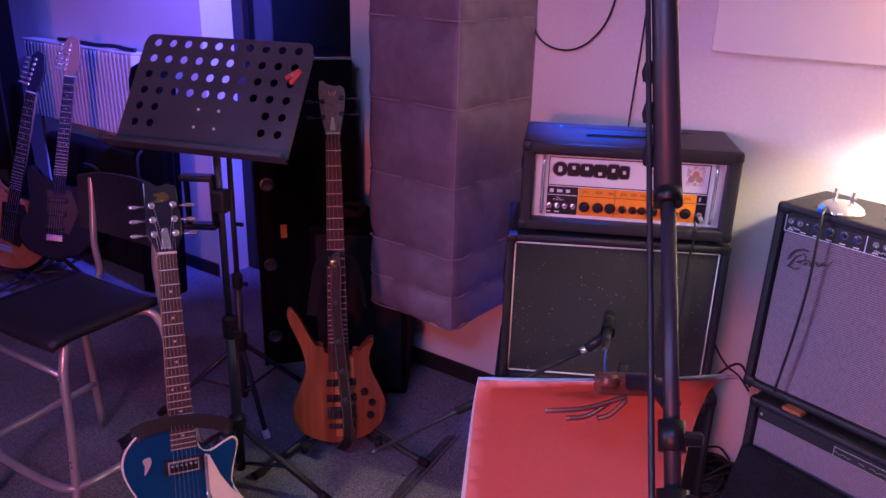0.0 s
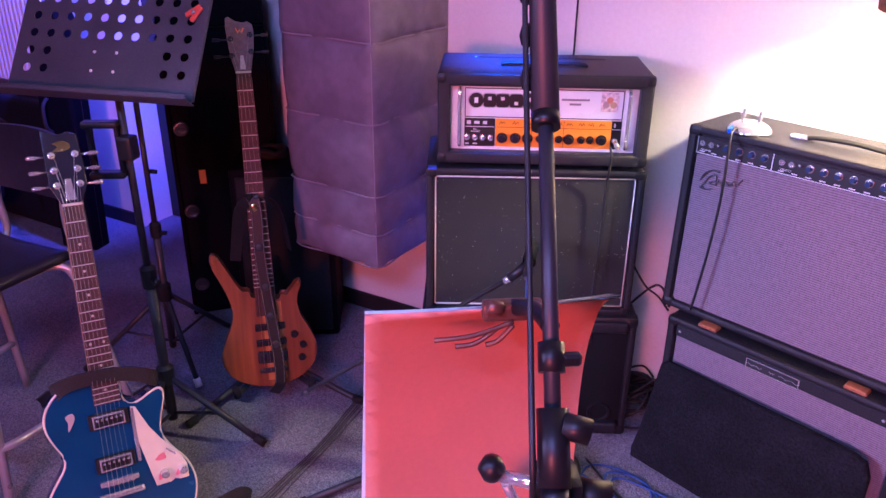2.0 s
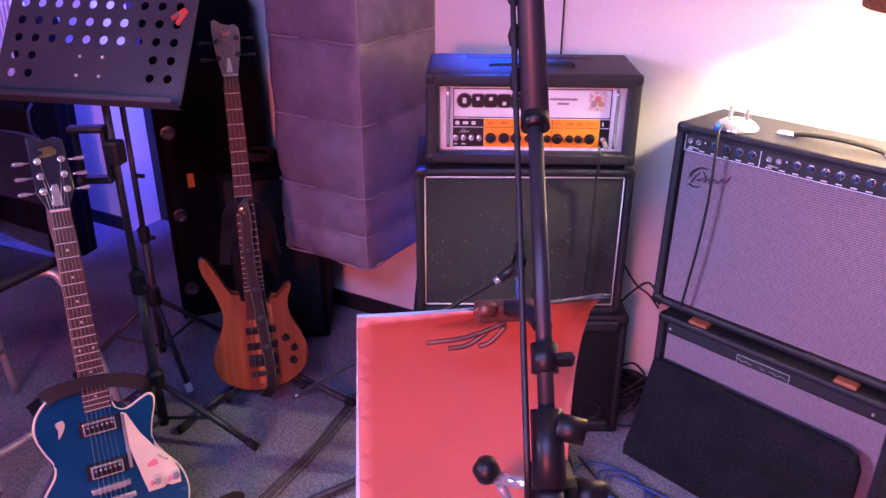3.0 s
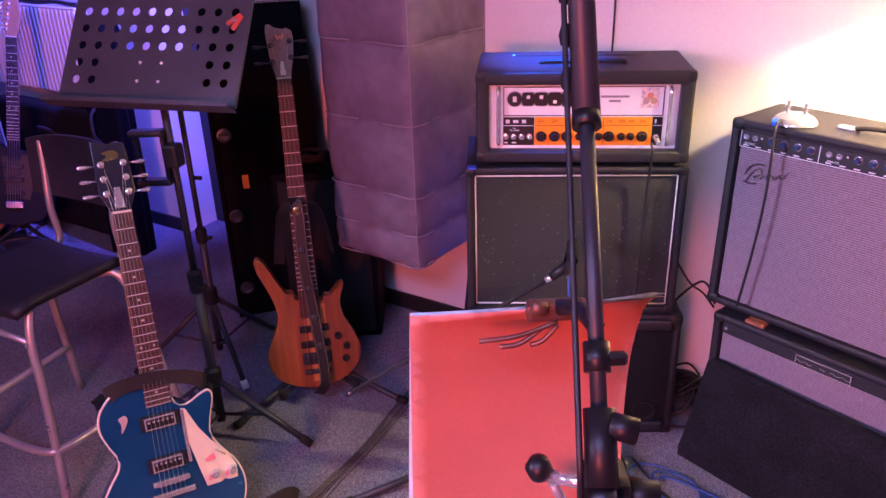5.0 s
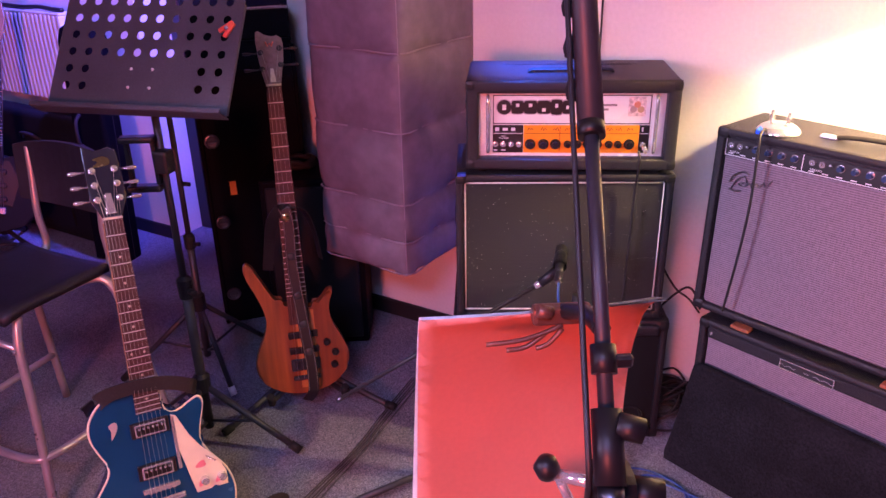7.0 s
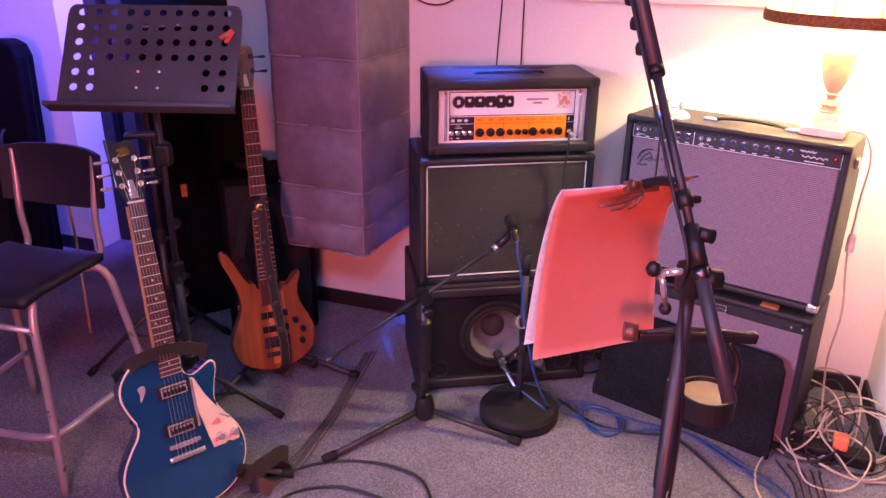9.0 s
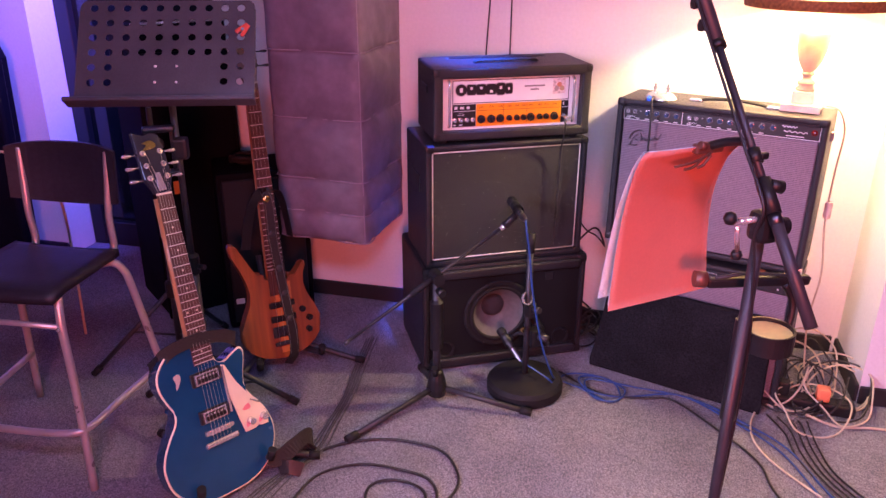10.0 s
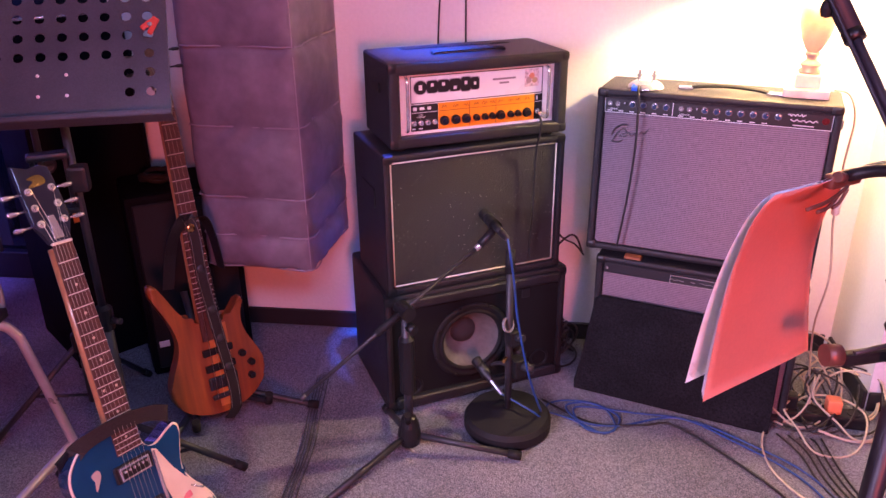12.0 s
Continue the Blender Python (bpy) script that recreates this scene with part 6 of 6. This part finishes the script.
def page_stand():
    c = Vector((0.180, 0.449, 0))
    o = thing("boom_stand", Matrix.Translation(c), "tall black boom microphone stand carrying a page clip and cup holder", "stand")

    def p(name, bm, mat, label="", parent=None, smooth=False):
        bmesh.ops.translate(bm, vec=-c, verts=bm.verts)
        return part(name, bm, mat, parent or o, label, smooth)

    p("pole", cyl((0.18, 0.449, 0.09), (0.172, 0.44, 1.06), 0.0092, 14), M_STEEL)
    p("sleeve", cyl((0.178, 0.447, 0.72), (0.177, 0.446, 0.90), 0.0125, 14), M_BLACK)
    p("hub", lathe([(0, 0.09), (0.028, 0.095), (0.03, 0.14), (0.02, 0.165), (0.013, 0.17)], 18, m=Matrix.Translation((0.18, 0.449, 0))), M_BLACK)
    for a in (40, 160, 280):
        q = Vector((0.18 + 0.30 * math.cos(radians(a)), 0.449 + 0.30 * math.sin(radians(a)), 0.014))
        leg = p("leg", cyl((0.18, 0.449, 0.12), q, 0.0095, 10), M_STEEL)
        p("rubber_foot", cyl(q + (Vector((0.18, 0.449, 0.12)) - q) * 0.1, q, 0.0135, 10), M_RUBBER, parent=leg)
    # boom: thick rear part, thin front part, sleeve above
    p("boom_rear", cyl(on_boom(0.965), on_boom(1.12), 0.0088, 14), M_STEEL)
    p("boom_tube", cyl(on_boom(1.10), on_boom(1.32), 0.0060, 14), M_STEEL)
    p("boom_sleeve", cyl(on_boom(1.293), on_boom(1.78), 0.0112, 14), M_STEEL)
    p("sleeve_end", cyl(on_boom(1.289), on_boom(1.298), 0.0115, 14), M_BLACK)
    p("silver_ring", cyl(on_boom(1.076), on_boom(1.088), 0.0096, 14), M_ALU)
    p("clutch", cyl(on_boom(1.088), on_boom(1.128), 0.0115, 14), M_BLACK)
    p("clutch_knob", cyl(on_boom(1.122) + Vector((0.005, -0.005, 0)), on_boom(1.122) + Vector((0.024, -0.010, -0.004)), 0.0095, 12), M_BLACK)
    p("collar", cyl(on_boom(1.147), on_boom(1.163), 0.0098, 14), M_BLACK)
    p("collar_tab", box(0.014, 0.008, 0.010, on_boom(1.155) + Vector((0.014, -0.003, 0)), 0.002, 1), M_BLACK)
    p("joint", box(0.034, 0.036, 0.046, (0.166, 0.428, 1.062), 0.010, 2), M_BLACK)
    p("joint_knob", cyl((0.18, 0.43, 1.06), (0.205, 0.425, 1.058), 0.013, 12), M_BLACK)
    lv = p("lever", cyl((0.155, 0.425, 1.075), (0.128, 0.447, 1.066), 0.0052, 10), M_CHROME, "chrome locking lever")
    p("lever_ball", lathe([(0, -0.0105), (0.007, -0.008), (0.0105, 0), (0.007, 0.008), (0, 0.0105)], 14, m=Matrix.Translation((0.122, 0.448, 1.072))), M_BLACK, parent=lv, smooth=True)
    p("lever_rod", cyl((0.132, 0.443, 1.062), (0.150, 0.455, 1.015), 0.004, 8), M_CHROME, parent=lv)
    p("lever_ball", lathe([(0, -0.009), (0.006, -0.007), (0.009, 0), (0.006, 0.007), (0, 0.009)], 14, m=Matrix.Translation((0.152, 0.457, 1.008))), M_BLACK, parent=lv, smooth=True)
    for z in (1.315, 1.345, 1.375):
        q = on_boom(z) + Vector((-0.010, 0.013, 0.004))
        p("cable_clip", lathe([(0, -0.010), (0.006, -0.008), (0.008, 0), (0.006, 0.008), (0, 0.010)], 10, m=Matrix.Translation(q)), M_RUBBER)
    # page clip
    arm = p("clip_arm", tube(smooth_line([on_boom(1.172), (0.163, 0.520, 1.163), (0.152, 0.548, 1.150)], 4), 0.007, 10), M_BLACK)
    p("clip", box(0.05, 0.014, 0.016, (0.150, 0.548, 1.148), 0.004, 2), M_REDBROWN, "dull metal jaw of the page clip", parent=arm)
    # on the fingers the red-brown stands in for red light falling there
    for line in ([(0.150, 0.5405, 1.141), (0.118, 0.5375, 1.131), (0.086, 0.5385, 1.127)], [(0.138, 0.5395, 1.137), (0.120, 0.5375, 1.124), (0.103, 0.538, 1.121)], [(0.150, 0.5400, 1.138), (0.138, 0.5385, 1.125), (0.128, 0.539, 1.121)]):
        p("clip_finger", tube(smooth_line(line, 4), 0.0021, 8), M_REDBROWN, parent=arm)
    p("clip_bolt", cyl((0.140, 0.541, 1.153), (0.128, 0.540, 1.156), 0.006, 10), M_REDBROWN, parent=arm)
    # cup holder arm
    ca = p("holder_arm", box(0.165, 0.014, 0.016, (0.222, 0.477, 0.945), 0.004, 2, m=Matrix.Translation((0.222, 0.477, 0.945)) @ Matrix.Rotation(radians(-16), 4, "Z") @ Matrix.Translation((-0.222, -0.477, -0.945))), M_BLACK, "black clamp-on holder arm")
    p("arm_knob", cyl((0.142, 0.502, 0.950), (0.125, 0.509, 0.951), 0.013, 12), M_REDBROWN, parent=ca)
    p("arm_rod", tube(smooth_line([(0.15, 0.49, 0.956), (0.2, 0.475, 0.962), (0.26, 0.462, 0.955), (0.30, 0.45, 0.948)], 4), 0.003, 6), M_STEEL, parent=ca)
    ho = p("cup_ring", lathe([(0.036, 0.0), (0.039, 0.0), (0.039, 0.034), (0.036, 0.034), (0.036, 0.0)], 30, m=Matrix.Translation((0.225, 0.440, 0.846))), M_BLACK, parent=ca)
    p("cup_strap", tube(smooth_line([(0.262, 0.462, 0.94), (0.276, 0.452, 0.91), (0.268, 0.445, 0.87)], 4), 0.006, 8), M_BLACK, parent=ca)
    p("cup_plate", lathe([(0, 0.0), (0.035, 0.0), (0.035, 0.006), (0, 0.006)], 30, m=Matrix.Translation((0.225, 0.440, 0.868))), material("cream_disc", (0.70, 0.58, 0.22), 0.5, stain=0.1, stain_scale=40), "pale yellow disc", parent=ca)
    return o


page_stand()
M_PAPER = material("printer_paper", (0.80, 0.79, 0.78), 0.7, grain=0.02, scale=200, stain=0.03, stain_scale=9)


# The red light on the white front sheet is put into its colour.
M_REDLITPAPER = material("red_lit_paper", (0.92, 0.37, 0.27), 0.7, grain=0.02, scale=200, stain=0.04, stain_scale=9)


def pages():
    o = thing("sheet_music", pose(0, 0, 0), "curled stack of sheets in the clip, the front one painted red-lit", "paper")
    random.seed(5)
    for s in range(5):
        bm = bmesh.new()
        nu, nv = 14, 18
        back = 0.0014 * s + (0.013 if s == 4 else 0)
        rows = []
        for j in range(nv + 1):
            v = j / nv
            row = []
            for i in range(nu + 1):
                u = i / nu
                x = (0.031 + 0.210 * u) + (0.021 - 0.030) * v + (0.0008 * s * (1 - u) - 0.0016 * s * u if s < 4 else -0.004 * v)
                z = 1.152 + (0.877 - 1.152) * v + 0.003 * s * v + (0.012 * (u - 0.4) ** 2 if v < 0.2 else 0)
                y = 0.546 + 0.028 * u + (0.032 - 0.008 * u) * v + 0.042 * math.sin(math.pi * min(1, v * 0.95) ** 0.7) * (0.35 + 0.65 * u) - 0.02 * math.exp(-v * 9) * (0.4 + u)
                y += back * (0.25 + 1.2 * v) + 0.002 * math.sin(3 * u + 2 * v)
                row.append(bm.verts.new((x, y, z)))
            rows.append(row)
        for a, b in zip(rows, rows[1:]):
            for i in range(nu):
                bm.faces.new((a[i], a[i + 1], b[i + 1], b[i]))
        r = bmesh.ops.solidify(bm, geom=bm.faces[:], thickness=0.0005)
        part("sheet", bm, M_PAPER if s else M_REDLITPAPER, o, "" if s else "front sheet with red light painted into its colour", smooth=True)
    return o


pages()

# ---- cables ----
M_BLUECABLE = material("blue_cable", (0.012, 0.05, 0.20), 0.45, stain=0.15, stain_scale=30)
M_WHITECABLE = material("white_cable", (0.46, 0.38, 0.29), 0.5, stain=0.12, stain_scale=30)
M_GREYCABLE = material("grey_cable", (0.06, 0.06, 0.066), 0.45, stain=0.15, stain_scale=30)


def cable(points, r, mat, label, name="cable", steps=7):
    o = tagged(part(name, tube(smooth_line(points, steps), r, 7), mat, None, smooth=True), label, "cable")
    return o


cable([(0.374, 1.562, 0.648), (0.372, 1.545, 0.61), (0.39, 1.55, 0.52), (0.40, 1.545, 0.42), (0.43, 1.53, 0.25), (0.49, 1.55, 0.10), (0.56, 1.62, 0.02), (0.62, 1.56, 0.006), (0.665, 1.46, 0.006), (0.75, 1.50, 0.006), (0.72, 1.60, 0.006), (0.64, 1.62, 0.012), (0.63, 1.53, 0.014), (0.72, 1.47, 0.006), (0.90, 1.415, 0.006), (0.965, 1.245, 0.006), (1.0, 1.06, 0.006), (0.96, 0.86, 0.006), (0.9, 0.6, 0.006)], 0.0032, M_BLUECABLE, "blue microphone cable running across the carpet")
cable([(0.427, 1.658, 0.104), (0.48, 1.58, 0.075), (0.54, 1.58, 0.02), (0.60, 1.66, 0.006), (0.68, 1.64, 0.006), (0.74, 1.56, 0.006), (0.70, 1.46, 0.006), (0.63, 1.50, 0.006), (0.66, 1.60, 0.012), (0.80, 1.50, 0.006), (0.93, 1.38, 0.006), (1.0, 1.20, 0.006), (1.03, 1.05, 0.006), (0.99, 0.86, 0.006), (0.95, 0.6, 0.006)], 0.0032, M_BLUECABLE, "blue microphone cable running across the carpet")
cable([(0.60, 1.69, 0.006), (0.66, 1.52, 0.006), (0.78, 1.44, 0.006), (0.86, 1.40, 0.006), (0.891, 1.254, 0.006), (0.903, 1.04, 0.006), (0.85, 0.90, 0.006), (0.8, 0.6, 0.006)], 0.0036, M_CORD, "black cable running across the carpet")
for k in range(5):
    o = 0.022 * k
    cable([(1.10 + o, 1.22 - o, 0.006), (1.08 + o, 1.12, 0.006 + 0.004 * k), (1.03 + o, 1.02, 0.006), (1.0 + o * 0.8, 0.90, 0.006), (0.98 + o, 0.72, 0.006)], 0.003, M_CORD, "black cable in a loose bundle on the carpet")
# grey bundle from under the bass
for k in range(5):
    o = (-0.02, -0.011, 0.0, 0.008, 0.022)[k]
    cable([(0.05 + o, 2.16, 0.006), (-0.05 + o, 1.97, 0.006), (-0.128 + o, 1.81, 0.006 + 0.002 * k), (-0.22 + o, 1.67, 0.006), (-0.30 + 1.3 * o, 1.55, 0.007), (-0.40 + 1.5 * o, 1.475, 0.006), (-0.49 + 2 * o, 1.40, 0.006), (-0.62 + 2 * o, 1.25, 0.006)], 0.0020, M_GREYCABLE, "thin dark grey cable in a bundle on the carpet")
cable([(-0.36, 1.49, 0.006), (-0.27, 1.545, 0.006), (-0.15, 1.545, 0.006), (-0.04, 1.50, 0.006), (0.045, 1.42, 0.006), (0.06, 1.33, 0.006), (0.03, 1.24, 0.006), (-0.1, 1.15, 0.006)], 0.0042, M_CORD, "black instrument cable looped on the carpet")
cable([(-0.45, 1.30, 0.006), (-0.33, 1.43, 0.006), (-0.20, 1.44, 0.006), (-0.10, 1.38, 0.006), (-0.03, 1.30, 0.006), (-0.05, 1.20, 0.006), (-0.2, 1.1, 0.006)], 0.0042, M_CORD, "black instrument cable looped on the carpet")
cable([(-0.25, 1.20, 0.006), (-0.20, 1.33, 0.006), (-0.12, 1.335, 0.006), (-0.06, 1.26, 0.006), (-0.10, 1.16, 0.006)], 0.0042, M_CORD, "black instrument cable looped on the carpet")
# lead from the head down to the speaker cabinet, and footswitch lead
cable([(0.602, 1.770, 0.890), (0.604, 1.762, 0.872), (0.606, 1.772, 0.83), (0.607, 1.785, 0.78), (0.605, 1.789, 0.60), (0.60, 1.789, 0.46)], 0.0032, M_CORD, "black lead hanging down the speaker cabinet")
cable([(0.862, 1.672, 0.964), (0.845, 1.655, 0.958), (0.838, 1.642, 0.925), (0.836, 1.636, 0.80), (0.828, 1.640, 0.66), (0.815, 1.652, 0.50)], 0.0032, M_CORD, "black footswitch lead hanging over the combo amplifier")
cable([(0.72, 1.95, 0.30), (0.80, 1.86, 0.46), (0.84, 1.84, 0.40)], 0.0035, M_CORD, "black lead between the two stacks")
cable([(0.735, 1.90, 0.52), (0.77, 1.86, 0.46), (0.80, 1.83, 0.44), (0.83, 1.82, 0.40)], 0.003, M_CORD, "black lead between the two stacks")
random.seed(11)
for k in range(9):
    cx, cy = 0.80 + 0.03 * random.uniform(-1, 1), 1.92 + 0.05 * random.uniform(-1, 1)
    r = random.uniform(0.05, 0.10)
    h = random.uniform(0.01, 0.14)
    cable([(cx + r * math.cos(a), cy + r * 0.8 * math.sin(a), 0.008 + h * (0.5 + 0.5 * math.sin(a * 1.3 + k))) for a in [i * 0.8 for i in range(11)]], 0.0036, M_CORD, "black cable coiled behind the amplifiers", steps=4)
# power leads by the pier
random.seed(3)
for k in range(13):
    cx, cy = 1.30 + 0.10 * random.uniform(-1, 1), 1.24 + 0.09 * random.uniform(-1, 1)
    r = random.uniform(0.05, 0.12)
    h = random.uniform(0.03, 0.16)
    a0 = random.uniform(0, 6)
    cable([(cx + r * math.cos(a0 + a) * (1 + 0.2 * math.sin(3 * a)), cy + r * math.sin(a0 + a), 0.012 + h * (0.5 + 0.5 * math.sin(a * 1.2 + a0))) for a in [i * 0.75 for i in range(10)]], 0.0031, M_WHITECABLE if k % 3 else M_CORD, "tangled power lead by the pier" if k % 3 == 0 else "tangled cream power lead by the pier", steps=5)
cable([(1.21, 1.31, 0.05), (1.10, 1.26, 0.012), (1.0, 1.18, 0.006), (0.945, 1.06, 0.006), (0.955, 0.87, 0.006), (1.0, 0.6, 0.006)], 0.0036, M_WHITECABLE, "cream power lead running across the carpet")
cable([(1.20, 1.16, 0.02), (1.26, 1.09, 0.006), (1.36, 1.04, 0.006), (1.5, 0.95, 0.006), (1.7, 0.9, 0.006)], 0.0045, M_WHITECABLE, "cream power lead running across the carpet")
cable([(1.235, 1.345, 0.972), (1.262, 1.318, 0.962), (1.278, 1.300, 0.90), (1.272, 1.300, 0.78), (1.262, 1.29, 0.62), (1.268, 1.27, 0.45), (1.275, 1.29, 0.28), (1.29, 1.28, 0.10)], 0.003, M_WHITECABLE, "cream lamp flex hanging down beside the amplifier")
sw = thing("lamp_switch", pose(1.266, 1.292, 0.66), "small pinkish inline switch on the lamp flex", "switch")
part("housing", box(0.018, 0.018, 0.055, (0, 0, 0), 0.006, 2), M_MARBLE, sw)
part("rocker", box(0.008, 0.006, 0.02, (-0.004, -0.010, 0), 0.002, 1), M_CREAM, sw)


def power_strip(m):
    o = thing("power_strip", m, "black power strip with an orange-red plug in it", "power strip")
    part("body", box(0.26, 0.055, 0.04, (0, 0, 0.02), 0.008, 2), M_BLACK, o)
    for i in range(4):
        s = part("socket", lathe([(0.0, 0.001), (0.016, 0.001), (0.019, 0.003), (0.02, 0)], 16), M_BLACK, o, m=pose(-0.09 + i * 0.06, 0, 0.0405))
    p = part("plug", box(0.042, 0.042, 0.045, (0.03, 0, 0.063), 0.009, 2), material("orange_plug", (0.80, 0.22, 0.10), 0.4), o, "orange-red plug")
    part("plug", box(0.038, 0.038, 0.05, (-0.09, 0, 0.064), 0.009, 2), M_BLACK, o)
    return o


power_strip(pose(1.265, 1.205, 0, 0, 0, -40))

# cords on the wall
cable([(v.x, v.y, v.z) for v in (WALL_M @ Vector(p) for p in ((0.80, -0.012, 2.6), (0.785, -0.012, 1.8), (0.77, -0.012, 1.3), (0.755, -0.012, 1.0), (0.75, -0.02, 0.6)))], 0.0028, M_CORD, "thin black cord hanging down the wall", "wall_cord")
cable([(v.x, v.y, v.z) for v in (WALL_M @ Vector(p) for p in ((0.845, -0.012, 2.6), (0.845, -0.012, 1.8), (0.843, -0.012, 1.3), (0.842, -0.012, 0.9)))], 0.0028, M_CORD, "thin black cord hanging down the wall", "wall_cord")
cable([(v.x, v.y, v.z) for v in (WALL_M @ Vector(p) for p in ((0.40, -0.012, 2.2), (0.415, -0.012, 1.6), (0.425, -0.012, 1.32), (0.455, -0.014, 1.245), (0.54, -0.014, 1.222), (0.62, -0.014, 1.26), (0.675, -0.012, 1.36), (0.70, -0.012, 1.6), (0.70, -0.012, 2.2)))], 0.0028, M_CORD, "thin black cord hanging in a loop on the wall", "wall_cord")
# cable along the boom of the near stand
cable([tuple(on_boom(z) + Vector((-0.0155, -0.004, 0))) for z in (1.70, 1.5, 1.38, 1.30, 1.22, 1.16, 1.10)] + [(0.150, 0.425, 1.05), (0.165, 0.43, 0.98), (0.19, 0.44, 0.8), (0.195, 0.46, 0.4), (0.22, 0.50, 0.02)], 0.0024, M_CORD, "black cable led down the boom stand")
cable([(v.x, v.y, v.z) for v in (WALL_M @ Vector(p) for p in ((-2.30, 0.035, 1.037), (-2.20, 0.022, 1.040), (-2.08, 0.030, 1.037), (-1.94, 0.018, 1.037), (-1.82, 0.028, 1.041), (-1.70, 0.020, 1.037), (-1.645, 0.022, 1.037)))], 0.010, M_CORD, "thick black cable lying along the top of the radiator", "radiator_cable")
cable([(-1.22, 2.60, 0.62), (-1.20, 2.58, 0.70), (-1.13, 2.56, 0.745), (-1.04, 2.54, 0.70), (-0.98, 2.53, 0.62), (-0.96, 2.53, 0.45), (-0.97, 2.54, 0.02)], 0.005, M_WHITECABLE, "pale cable arching down by the radiator")
